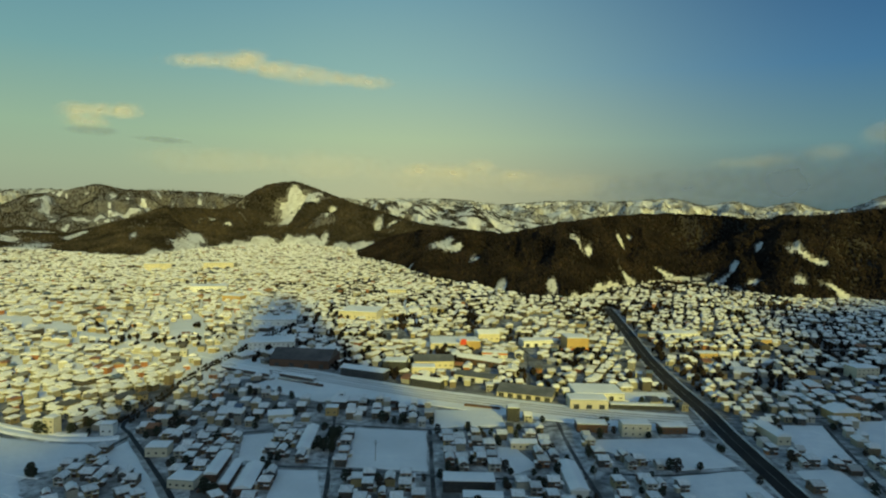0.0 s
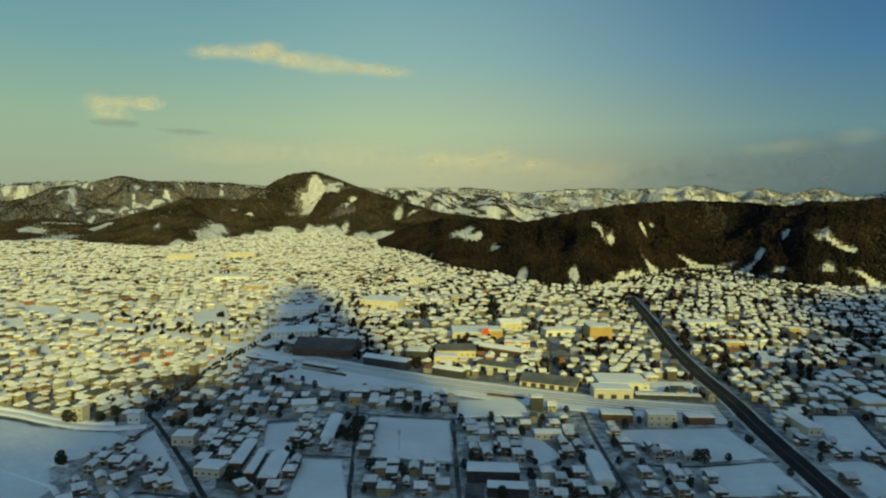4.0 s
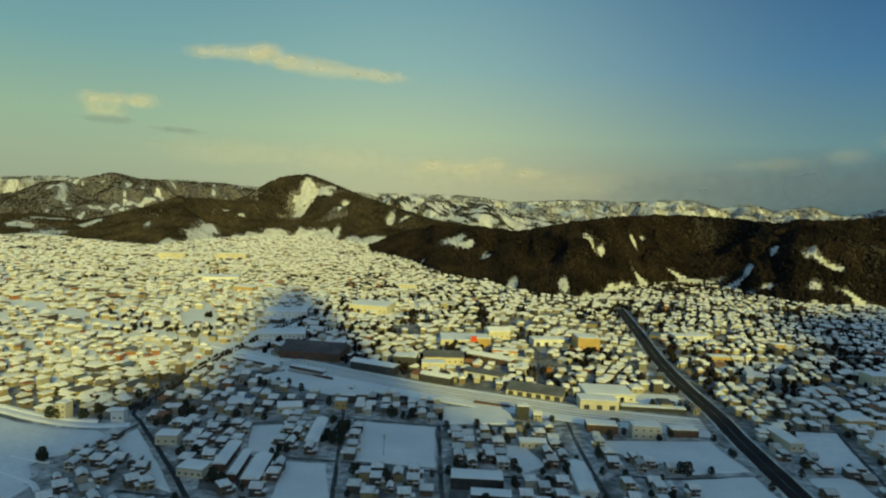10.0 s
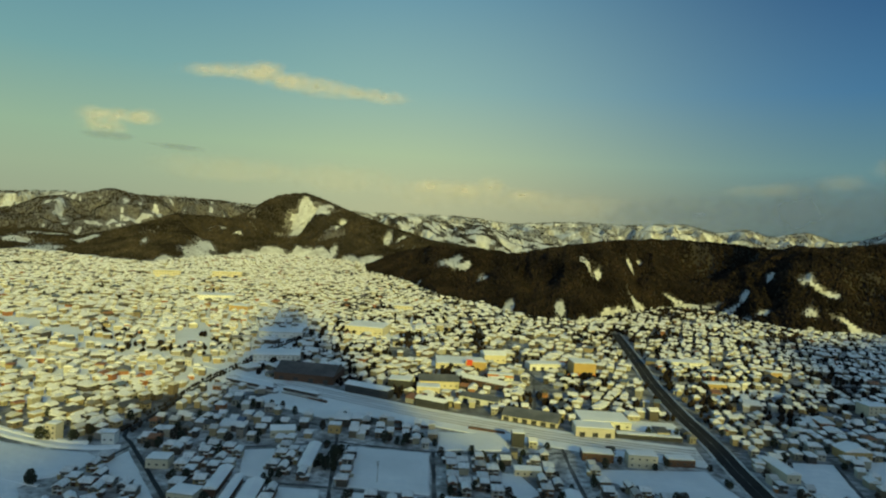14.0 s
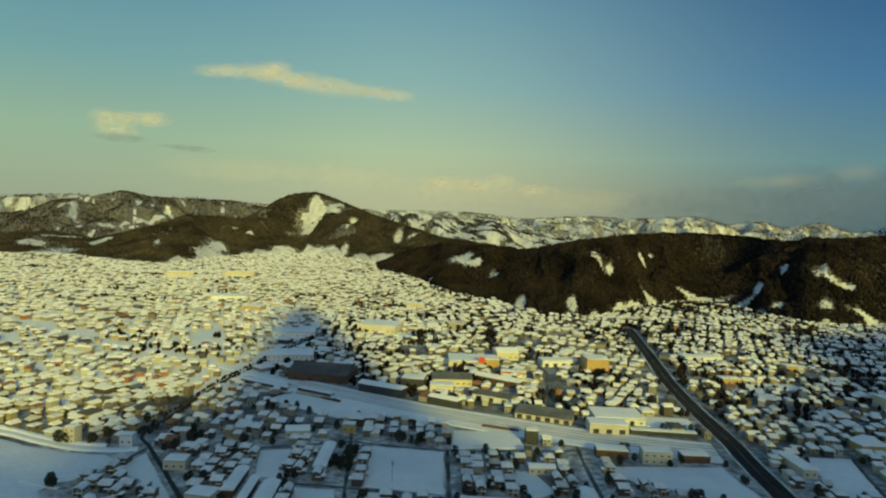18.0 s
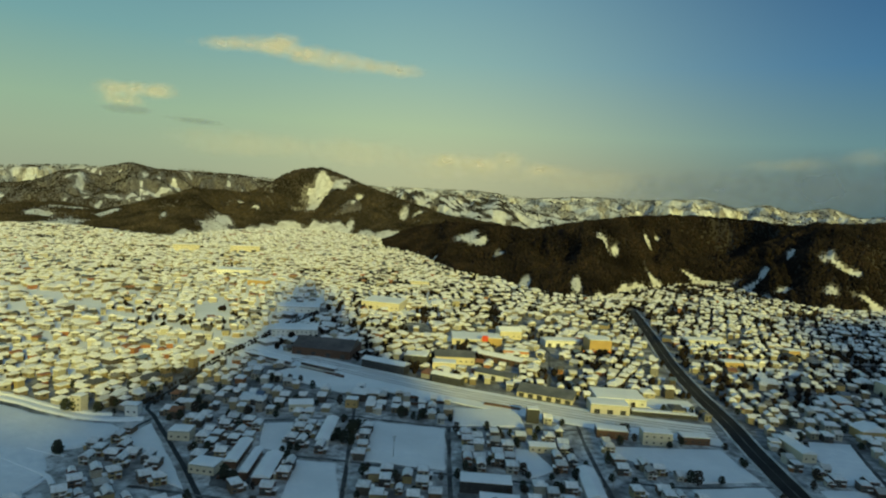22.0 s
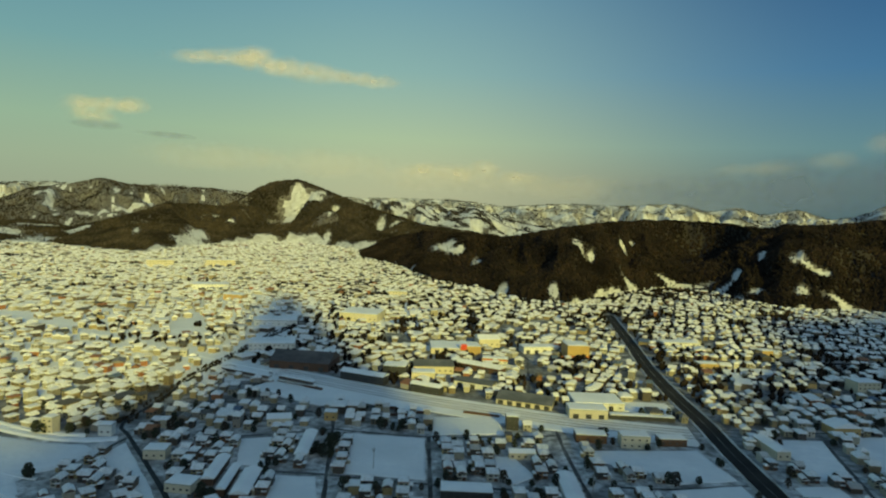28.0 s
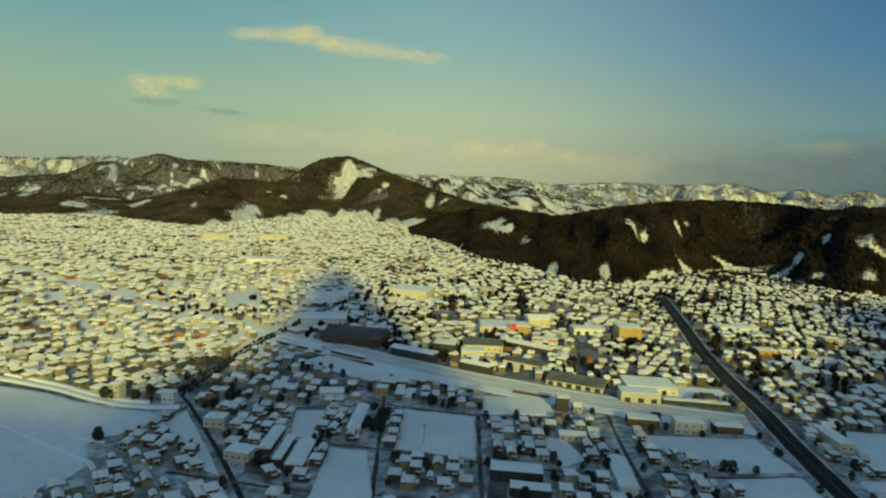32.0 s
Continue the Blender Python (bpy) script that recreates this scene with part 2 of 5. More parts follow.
def cloud_material(name, colour, gain, soft, grain=0.01):
    """Soft-edged vapour: the sheet thins out towards its rim and along its billows."""
    m, nt, b = material(name, 1.0)
    uv = nt.nodes.new("ShaderNodeUVMap")
    sub = nt.nodes.new("ShaderNodeVectorMath")
    sub.operation = 'MULTIPLY_ADD'
    sub.inputs[1].default_value, sub.inputs[2].default_value = (2, 2, 0), (-1, -1, 0)
    nt.links.new(uv.outputs[0], sub.inputs[0])
    ln = nt.nodes.new("ShaderNodeVectorMath")
    ln.operation = 'LENGTH'
    nt.links.new(sub.outputs[0], ln.inputs[0])
    n = noise_tex(nt, coords(nt, grain), 1.0, 5.0, 0.6)
    k = nt.nodes.new("ShaderNodeMath")
    k.operation = 'MULTIPLY_ADD'
    k.inputs[1].default_value, k.inputs[2].default_value = 1.5, 0.25
    nt.links.new(n, k.inputs[0])
    d = nt.nodes.new("ShaderNodeMath")
    d.operation = 'SUBTRACT'
    nt.links.new(k.outputs[0], d.inputs[0])
    nt.links.new(ln.outputs[1], d.inputs[1])
    mr = nt.nodes.new("ShaderNodeMapRange")
    mr.interpolation_type = 'SMOOTHSTEP'
    mr.inputs["From Min"].default_value, mr.inputs["From Max"].default_value = 0.0, soft
    mr.inputs["To Max"].default_value = gain
    nt.links.new(d.outputs[0], mr.inputs["Value"])
    # fade to nothing at the sheet's border whatever the billows do
    rim = nt.nodes.new("ShaderNodeMapRange")
    rim.interpolation_type = 'SMOOTHSTEP'
    rim.inputs["From Min"].default_value, rim.inputs["From Max"].default_value = 1.0, 0.55
    nt.links.new(ln.outputs[1], rim.inputs["Value"])
    al = nt.nodes.new("ShaderNodeMath")
    al.operation = 'MULTIPLY'
    nt.links.new(mr.outputs[0], al.inputs[0])
    nt.links.new(rim.outputs[0], al.inputs[1])
    b.inputs["Base Color"].default_value = (*colour, 1)
    b.inputs["Specular IOR Level"].default_value = 0.0
    nt.links.new(al.outputs[0], b.inputs["Alpha"])
    return m


# Cloud light is in the base colours: pale where sunlit, dim where shaded.
CLOUD_LIT = cloud_material("sunlit_cloud", (0.52, 0.48, 0.50), 0.44, 1.05)
CLOUD_THIN = cloud_material("thin_cloud", (0.46, 0.44, 0.50), 0.26, 1.0, 0.006)


def sky_material(left, middle, right):
    """Open evening sky as a far backdrop: colours from the horizon up, at the left, in the middle and at the right."""
    m = bpy.data.materials.new("evening_sky_backdrop")
    m.use_nodes = True
    nt = m.node_tree
    nt.nodes.remove(nt.nodes["Principled BSDF"])
    em = nt.nodes.new("ShaderNodeEmission")
    sep = nt.nodes.new("ShaderNodeSeparateXYZ")
    nt.links.new(coords(nt, 1.0), sep.inputs[0])

    def mapped(value, a, b, kind='LINEAR'):
        r = nt.nodes.new("ShaderNodeMapRange")
        r.inputs["From Min"].default_value, r.inputs["From Max"].default_value = a, b
        r.interpolation_type = kind
        nt.links.new(value, r.inputs["Value"])
        return r.outputs[0]

    up = mapped(sep.outputs[2], 0.0, SKY_R * math.sin(radians(24)))
    cols = [ramp(nt, up, list(zip((0.0, 0.12, 0.25, 0.5, 1.0), stops))) for stops in (left, middle, right)]
    a = mixed(nt, mapped(sep.outputs[0], -SKY_R * 0.60, SKY_R * 0.32, 'SMOOTHSTEP'), cols[0], cols[1])
    b = mixed(nt, mapped(sep.outputs[0], -SKY_R * 0.22, SKY_R * 0.60, 'SMOOTHSTEP'), a, cols[2])
    nt.links.new(b, em.inputs[0])
    nt.links.new(em.outputs[0], nt.nodes["Material Output"].inputs[0])
    return m


SKY_R = 4750.0


def shown(r, g, b):
    """Scene-linear light for a colour as the film shows it."""
    lin = [((c / 255 + 0.055) / 1.055) ** 2.4 for c in (r, g, b)]
    return tuple(c * k for c, k in zip(lin, SKY_GAIN))


SKY_GAIN = (1.55, 1.34, 1.56)
SKY = sky_material([shown(150, 162, 135), shown(152, 172, 142), shown(146, 176, 148), shown(116, 160, 160), shown(70, 120, 155)],
                   [shown(192, 194, 148), shown(193, 197, 152), shown(184, 202, 158), shown(152, 187, 174), shown(94, 146, 174)],
                   [shown(75, 100, 105), shown(90, 115, 115), shown(98, 135, 140), shown(70, 115, 150), shown(28, 65, 115)])
# Grey-blue base colours carry the shade of the darker cloud banks.
CLOUD_GREY = cloud_material("grey_cloud", (0.15, 0.20, 0.40), 0.70, 1.2, 0.003)
CLOUD_DIM = cloud_material("shaded_cloud_base", (0.17, 0.21, 0.36), 0.42, 0.9, 0.008)


# ---------------------------------------------------------------- mesh helpers
def mesh_of(name, verts, faces, mats, index=None, smooth=False):
    me = bpy.data.meshes.new(name)
    me.from_pydata([tuple(map(float, v)) for v in verts], [], [tuple(map(int, f)) for f in faces])
    for m in (mats if isinstance(mats, (list, tuple)) else [mats]):
        me.materials.append(m)
    if index is not None:
        me.polygons.foreach_set("material_index", np.array(index, dtype=np.int32))
    if smooth:
        me.polygons.foreach_set("use_smooth", np.ones(len(me.polygons), dtype=bool))
    me.update()
    return me


def piece(name, me, parent=None, label="", m=None):
    ob = new(name, me)
    if parent is not None:
        ob.parent = parent
    if m is not None:
        ob.matrix_basis = m
    if label:
        ob["label"] = label
    return ob


def box(x0, y0, z0, x1, y1, z1):
    v = [(x0, y0, z0), (x1, y0, z0), (x1, y1, z0), (x0, y1, z0), (x0, y0, z1), (x1, y0, z1), (x1, y1, z1), (x0, y1, z1)]
    f = [(0, 3, 2, 1), (4, 5, 6, 7), (0, 1, 5, 4), (1, 2, 6, 5), (2, 3, 7, 6), (3, 0, 4, 7)]
    return v, f


def joined(*parts):
    vs, fs = [], []
    for v, f in parts:
        k = len(vs)
        vs += v
        fs += [tuple(i + k for i in q) for q in f]
    return vs, fs


def extruded(section, y0, y1):
    """A closed section in x and z, drawn from y0 to y1 (section runs counter-clockwise seen from -y)."""
    n = len(section)
    v = [(x, y0, z) for x, z in section] + [(x, y1, z) for x, z in section]
    f = [tuple(range(n)), tuple(reversed(range(n, 2 * n)))]
    f += [(i + n, (i + 1) % n + n, (i + 1) % n, i) for i in range(n)]
    return v, f


def turned(vf):
    """The same piece with its length along x."""
    v, f = vf
    return [(y, -x, z) for x, y, z in v], f


def hashed(ix, iy, seed):
    h = (ix * 374761393 + iy * 668265263 + seed * 974634777) & 0xFFFFFFFF
    h = ((h ^ (h >> 13)) * 1274126177) & 0xFFFFFFFF
    return ((h ^ (h >> 16)) & 0xFFFF) / 65535.0


def value_noise(x, y, seed=0):
    x, y = np.asarray(x, float), np.asarray(y, float)
    ix, iy = np.floor(x).astype(np.int64), np.floor(y).astype(np.int64)
    fx, fy = x - ix, y - iy
    fx, fy = fx * fx * (3 - 2 * fx), fy * fy * (3 - 2 * fy)
    a, b = hashed(ix, iy, seed), hashed(ix + 1, iy, seed)
    c, d = hashed(ix, iy + 1, seed), hashed(ix + 1, iy + 1, seed)
    return (a * (1 - fx) + b * fx) * (1 - fy) + (c * (1 - fx) + d * fx) * fy


def fbm(x, y, seed=0, octaves=4):
    s, a = 0.0, 0.5
    for k in range(octaves):
        s = s + a * (value_noise(np.asarray(x) * 2 ** k, np.asarray(y) * 2 ** k, seed + k) - 0.5) * 2
        a *= 0.5
    return s


def ridged(x, y, seed=0, octaves=4):
    s, a = 0.0, 0.5
    for k in range(octaves):
        n = (value_noise(np.asarray(x) * 2 ** k, np.asarray(y) * 2 ** k, seed + k) - 0.5) * 2
        s = s + a * (1 - 2 * np.abs(n))
        a *= 0.5
    return s


def inside(poly, x, y):
    hit, n = False, len(poly)
    for i in range(n):
        (x1, y1), (x2, y2) = poly[i], poly[i - 1]
        if (y1 > y) != (y2 > y) and x < (x2 - x1) * (y - y1) / (y2 - y1) + x1:
            hit = not hit
    return hit


def to_line(pts, x, y):
    best = 1e9
    for (ax, ay), (bx, by) in zip(pts, pts[1:]):
        dx, dy = bx - ax, by - ay
        t = max(0.0, min(1.0, ((x - ax) * dx + (y - ay) * dy) / (dx * dx + dy * dy)))
        best = min(best, math.hypot(x - ax - t * dx, y - ay - t * dy))
    return best


def smooth_line(pts, step=6.0):
    """Points along a rounded line through the given ones."""
    out = []
    for i in range(len(pts) - 1):
        p0, p1, p2, p3 = pts[max(i - 1, 0)], pts[i], pts[i + 1], pts[min(i + 2, len(pts) - 1)]
        n = max(2, int(math.hypot(p2[0] - p1[0], p2[1] - p1[1]) / step))
        for k in range(n):
            t = k / n
            out.append(tuple(0.5 * (2 * b + (c - a) * t + (2 * a - 5 * b + 4 * c - d) * t * t + (3 * b - a - 3 * c + d) * t ** 3)
                             for a, b, c, d in zip(p0, p1, p2, p3)))
    return out + [tuple(pts[-1])]


def ribbon(pts, section, step=6.0, wobble=0.0, seed=0):
    """A strip along a line; section: (offset to the right, height) pairs from left to right."""
    line = smooth_line(pts, step)
    verts, faces, n = [], [], len(section)
    for i, (x, y) in enumerate(line):
        a, b = line[max(i - 1, 0)], line[min(i + 1, len(line) - 1)]
        d = math.hypot(b[0] - a[0], b[1] - a[1])
        rx, ry = (b[1] - a[1]) / d, -(b[0] - a[0]) / d
        for j, (o, z) in enumerate(section):
            w = wobble * float(fbm(i * 0.35, j * 3.1, seed, 3)) if z > -0.5 else 0.0
            verts.append((x + rx * (o + w), y + ry * (o + w), z))
    for i in range(len(line) - 1):
        for j in range(n - 1):
            k = i * n + j
            faces.append((k, k + 1, k + n + 1, k + n))
    return verts, faces


# ---------------------------------------------------------------- ground
def build_ground():
    rings = [0, 30, 60, 90, 120, 150, 180] + [180 + 25 * k for k in range(1, 40)] + [1300, 1500, 1800, 2200, 2800, 3500, 4400, 5600, 8000]
    n, verts, faces, index = 96, [(0.0, 0.0, 0.0)], [], []
    for r in rings[1:]:
        verts += [(r * math.sin(2 * math.pi * k / n), r * math.cos(2 * math.pi * k / n), 0.0) for k in range(n)]
    for k in range(n):
        faces.append((0, 1 + (k + 1) % n, 1 + k))
        index.append(0)
    for i in range(len(rings) - 2):
        for k in range(n):
            a, b = 1 + i * n + k, 1 + i * n + (k + 1) % n
            faces.append((a, b, b + n, a + n))
            index.append(2 if rings[i + 1] < 395 else 1 if 64 < k < 92 and rings[i + 1] > 470 else 0 if rings[i + 1] < 560 + 160 * hashed(k // 2, i // 2, 4) or (rings[i + 1] < 1500 and k < 24) else 1)
    tagged(piece("ground", mesh_of("ground", verts, faces, [TOWN_GROUND, SNOW, NEAR_GROUND], index)),
           "trodden and drifted snow over the valley floor", "ground", kind="structure")


build_ground()


# ---------------------------------------------------------------- hills
# Each range: azimuth (degrees from +y), height angle of its crest over the drone, distance of its foot; depth from foot to crest.
class Range:
    def __init__(self, name, label, table, depth, wooded, seed, feet=None, step=0.3, rows=26, rough=0.27):
        self.name, self.label, self.depth, self.wooded, self.seed = name, label, depth, wooded, seed
        self.step, self.rows, self.rough, self.lump = step, rows, rough, 190.0 if rough < 0.3 else 130.0
        self.relief = 0.42 if name == "hill_3" else rough * 2.3
        self.folds = {"hill_1": 0.24, "hill_2": 0.2}.get(name, 0.3)
        self.deep, self.thin = (0.40, 0.12) if name == "hill_3" else (0.45, 0.22) if name == "hill_1" else (0.70, 0.22)
        self.tongue = {"hill_1": 30.0, "hill_2": 58.0}.get(name, 0.0)
        self.az = np.array([r[0] for r in table], float)
        self.el = np.array([r[1] for r in table], float)
        self.feet = np.array([r[2] for r in table], float) if feet is None else np.full(len(table), float(feet))

    def eased(self, az, values, spread):
        """The table's values, rounded off between its entries."""
        return sum(w * np.interp(np.asarray(az) + o * spread, self.az, values) for o, w in
                   ((-2, 0.06), (-1.4, 0.1), (-0.7, 0.2), (0, 0.28), (0.7, 0.2), (1.4, 0.1), (2, 0.06)))

    def foot(self, az):
        return self.eased(az, self.feet, 1.6) + 22 * fbm(np.asarray(az) * 0.5, 3.0, self.seed, 2)

    def crest(self, az):
        r = self.foot(az) + self.depth
        e = self.eased(az, self.el, 0.22)
        return r, 130 + r * np.tan(np.radians(e)) - 7.0 + 3.0 * fbm(np.asarray(az) * 1.7, 9.0, self.seed, 3)

    def height(self, az, s):
        r, z = self.crest(az)
        up = np.where(s <= 1, np.sin(np.clip(s, 0, 1) * np.pi / 2) ** 0.95, np.cos(np.clip(s - 1, 0, 0.7) / 0.7 * np.pi / 2))
        d, a = self.foot(az) + s * self.depth, np.radians(az)
        x, y = d * np.sin(a) / self.lump, d * np.cos(a) / self.lump
        spur = fbm(x, y, self.seed + 5, 4) if self.rough < 0.3 else 0.9 * ridged(x + 0.3 * y, y * 0.6, self.seed + 5, 4)
        cut = np.clip(0.5 - 1.7 * spur, 0, 1.2) * np.sin(np.clip(s, 0, 1) * np.pi) ** 0.8
        # spurs and gullies that run down the slope
        fold = ridged(np.asarray(az) * self.folds + 0.35 * fbm(x * 2, y * 2, self.seed + 8, 2), np.asarray(s) * 0.7, self.seed + 70, 3)
        gully = 1 - 0.66 * np.clip(0.45 - fold, 0, 1) * np.sin(np.clip(s, 0, 1) * np.pi) ** 0.7
        return np.where(s < 0, -3.0, z * up * (1 - self.relief * cut) * gully)

    def place(self, az, s):
        r = self.foot(az) + s * self.depth
        a = np.radians(az)
        return r * np.sin(a), r * np.cos(a), self.height(az, s)

    def density(self, x, y):
        """How closely woods stand: 0 on open snow, 1 in deep wood."""
        x, y = np.asarray(x, float), np.asarray(y, float)
        if self.rough < 0.3:
            w = np.clip(0.5 + 3.2 * (self.wooded - fbm(x / 150.0, y / 150.0, self.seed + 20, 5)), 0, 1)
            # gullies where the trees stand thinner
            w = w * np.clip(0.62 + 1.5 * (ridged(x / 70.0, y / 210.0, self.seed + 40, 4) + 0.35), 0.62, 1)
        else:
            w = np.clip(0.5 + 2.0 * (ridged(x / 60.0 + y / 150.0, y / 130.0, self.seed + 20, 5) - self.wooded), 0, 1)
        # ragged lower edge of the wood, with snow running up between its tongues
        az = np.degrees(np.arctan2(x, y))
        above = np.hypot(x, y) - self.foot(az)
        w = w * np.clip((above - (12 if self.tongue > 50 else -6) - self.tongue * (fbm(az * 0.9, 5.0, self.seed + 60, 4) + 0.1)) / (30 if self.tongue > 50 else 16), 0, 1)
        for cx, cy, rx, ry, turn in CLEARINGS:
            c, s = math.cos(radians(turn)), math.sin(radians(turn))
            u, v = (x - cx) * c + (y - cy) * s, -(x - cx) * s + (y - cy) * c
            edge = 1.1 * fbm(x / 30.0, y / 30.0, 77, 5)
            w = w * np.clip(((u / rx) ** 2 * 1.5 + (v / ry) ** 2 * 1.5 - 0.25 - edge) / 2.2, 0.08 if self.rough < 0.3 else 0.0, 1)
        return w

    def build(self):
        az = np.arange(self.az[0], self.az[-1] + self.step, self.step)
        s = np.concatenate([[-0.06], np.linspace(0, 1.7, self.rows)])
        A, S = np.meshgrid(az, s, indexing="ij")
        X, Y, Z = self.place(A, S)
        n, m = A.shape
        verts = np.stack([X.ravel(), Y.ravel(), Z.ravel()], -1)
        i, j = np.meshgrid(np.arange(n - 1), np.arange(m - 1), indexing="ij")
        k = (i * m + j).ravel()
        faces = np.stack([k, k + m, k + m + 1, k + 1], -1)
        mid = verts[faces].mean(1)
        w = self.density(mid[:, 0], mid[:, 1])
        index = np.where(w > self.deep, 1, np.where(w > self.thin, 2, 0))
        # hill_5's floors are paled for haze; hill_3's deep wood takes a lighter floor too.
        tagged(piece(self.name, mesh_of(self.name, verts, faces, [HILL_SNOW, PATCHY_FLOOR if self.name == "hill_3" else HAZE_WOOD if self.name == "hill_5" else WOOD_FLOOR, HAZE_BRUSH if self.name == "hill_5" else PATCHY_FLOOR], index, smooth=True)), self.label, "hill", kind="structure")

    def woods(self, count, size, name, label, top=1.15, mat=TREE_FAR):
        """Bare and evergreen trees over the wooded parts, as one stand."""
        rng = np.random.default_rng(self.seed)
        az = rng.uniform(self.az[0], self.az[-1], count)
        s = rng.uniform(0.0, top, count)
        x, y, z = self.place(az, s)
        keep = rng.random(count) < np.maximum(self.density(x, y) ** 1.2, 0.03)
        x, y, z = x[keep], y[keep], z[keep]
        return stand(name, label, x, y, z, size * (0.4 + 0.6 * self.density(x, y)), rng, mat)


def stand(name, label, x, y, z, size, rng, mat=TREE_FAR):
    n, k = len(x), 5
    h = size * rng.uniform(0.75, 1.45, n)
    r = h * rng.uniform(0.26, 0.46, n)
    ang = rng.uniform(0, 6.28, n)
    V = np.empty((n, 2 * k + 2, 3))
    for ring, (zf, rf) in enumerate(((0.22, 0.75), (0.55, 1.0))):
        for c in range(k):
            t = ang + 2 * np.pi * (c + 0.5 * ring) / k
            rr = r * rf * rng.uniform(0.7, 1.25, n)
            V[:, ring * k + c] = np.stack([x + rr * np.cos(t), y + rr * np.sin(t), z + h * zf * rng.uniform(0.8, 1.2, n)], -1)
    V[:, 2 * k] = np.stack([x, y, z - 1.0], -1)
    V[:, 2 * k + 1] = np.stack([x + r * 0.3 * np.cos(ang), y + r * 0.3 * np.sin(ang), z + h], -1)
    F = []
    for c in range(k):
        d = (c + 1) % k
        F += [(2 * k, d, c), (c, d, k + c), (d, k + d, k + c), (k + c, k + d, 2 * k + 1)]
    F = (np.array(F)[None] + (np.arange(n) * (2 * k + 2))[:, None, None]).reshape(-1, 3)
    return tagged(piece(name, mesh_of(name, V.reshape(-1, 3), F, mat)), label, "woods", kind="stuff")


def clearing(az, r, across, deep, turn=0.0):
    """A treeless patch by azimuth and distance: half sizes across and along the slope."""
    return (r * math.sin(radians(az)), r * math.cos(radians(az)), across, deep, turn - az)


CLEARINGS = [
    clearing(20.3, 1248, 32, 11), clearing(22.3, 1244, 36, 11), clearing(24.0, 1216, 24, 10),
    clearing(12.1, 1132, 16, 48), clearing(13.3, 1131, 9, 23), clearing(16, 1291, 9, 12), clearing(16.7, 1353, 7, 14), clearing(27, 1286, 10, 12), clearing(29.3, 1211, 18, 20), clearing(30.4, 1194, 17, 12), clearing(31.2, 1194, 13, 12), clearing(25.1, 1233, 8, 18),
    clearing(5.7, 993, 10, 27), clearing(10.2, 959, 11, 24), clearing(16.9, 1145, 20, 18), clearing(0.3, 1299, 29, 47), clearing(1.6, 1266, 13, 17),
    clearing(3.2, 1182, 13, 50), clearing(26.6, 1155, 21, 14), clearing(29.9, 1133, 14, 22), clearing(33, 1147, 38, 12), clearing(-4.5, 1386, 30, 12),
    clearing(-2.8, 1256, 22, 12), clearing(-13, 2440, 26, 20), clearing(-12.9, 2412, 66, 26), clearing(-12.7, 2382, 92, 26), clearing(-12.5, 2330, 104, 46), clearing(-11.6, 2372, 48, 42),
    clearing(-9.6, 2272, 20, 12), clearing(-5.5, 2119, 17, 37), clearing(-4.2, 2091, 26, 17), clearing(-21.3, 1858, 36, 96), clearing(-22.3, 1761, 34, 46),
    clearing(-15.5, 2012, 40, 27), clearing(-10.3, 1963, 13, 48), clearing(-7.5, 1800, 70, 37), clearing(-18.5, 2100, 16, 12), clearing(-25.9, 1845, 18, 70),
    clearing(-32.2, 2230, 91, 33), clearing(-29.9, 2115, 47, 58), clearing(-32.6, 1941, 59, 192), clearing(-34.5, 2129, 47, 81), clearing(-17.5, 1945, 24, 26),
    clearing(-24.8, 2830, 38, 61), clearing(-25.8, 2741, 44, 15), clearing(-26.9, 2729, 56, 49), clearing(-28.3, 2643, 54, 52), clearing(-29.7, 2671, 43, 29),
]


RIGHT_HILL = Range("hill_1", "low dark wooded hill with snow-filled gullies at the town's edge", [
    (-7.4, -3.92, 1550), (-4.9, -2.94, 1460), (-1.4, -2.0, 1090), (3.3, -2.07, 1050), (6.1, -2.28, 940), (8.3, -1.65, 920),
    (12.7, -0.75, 910), (17.0, -0.27, 1160), (21.1, -0.05, 1260), (24.1, -0.21, 1190), (26.6, -0.39, 1145), (28.6, -0.04, 1040),
    (31.7, 0.09, 1100), (34.7, 0.69, 1180), (37.4, 1.07, 1140), (44.0, 1.2, 1100)], 300, 0.95, 3, step=0.12, rows=70)
PEAK_HILL = Range("hill_2", "wooded hill with a pointed summit and a bare snow face", [
    (-46.0, -2.8, 1800), (-37.8, -2.78, 1820), (-35.1, -2.37, 1830), (-33.4, -2.23, 1840), (-30.4, -2.69, 1710), (-27.7, -2.02, 1560), (-25.6, -1.38, 1500),
    (-23.5, -0.54, 1670), (-21.3, -0.57, 1790), (-19.1, -0.7, 1810), (-17.7, 0.09, 1950), (-15.9, 1.32, 2010), (-14.5, 1.74, 2020),
    (-12.9, 1.93, 2000), (-11.6, 1.57, 1950), (-9.6, 0.78, 1900), (-7.0, -0.1, 1740), (-4.5, -0.83, 1630), (-1.4, -1.6, 1590), (3.3, -2.13, 1580)],
    480, 0.58, 11, step=0.1, rows=80)
LEFT_RANGE = Range("hill_3", "snowy ridges with bands of bare wood behind the town", [
    (-46.0, -1.2), (-37.8, -1.16), (-35.1, -0.74), (-33.0, 0.22), (-30.4, 0.69), (-28.3, 1.23), (-26.1, 0.79), (-22.2, 0.79), (-19.6, 0.81), (-17.7, 0.43),
    (-15.4, 0.07), (-12.5, -0.12)], 700, 0.02, 23, feet=2500, step=0.1, rows=70, rough=0.35)
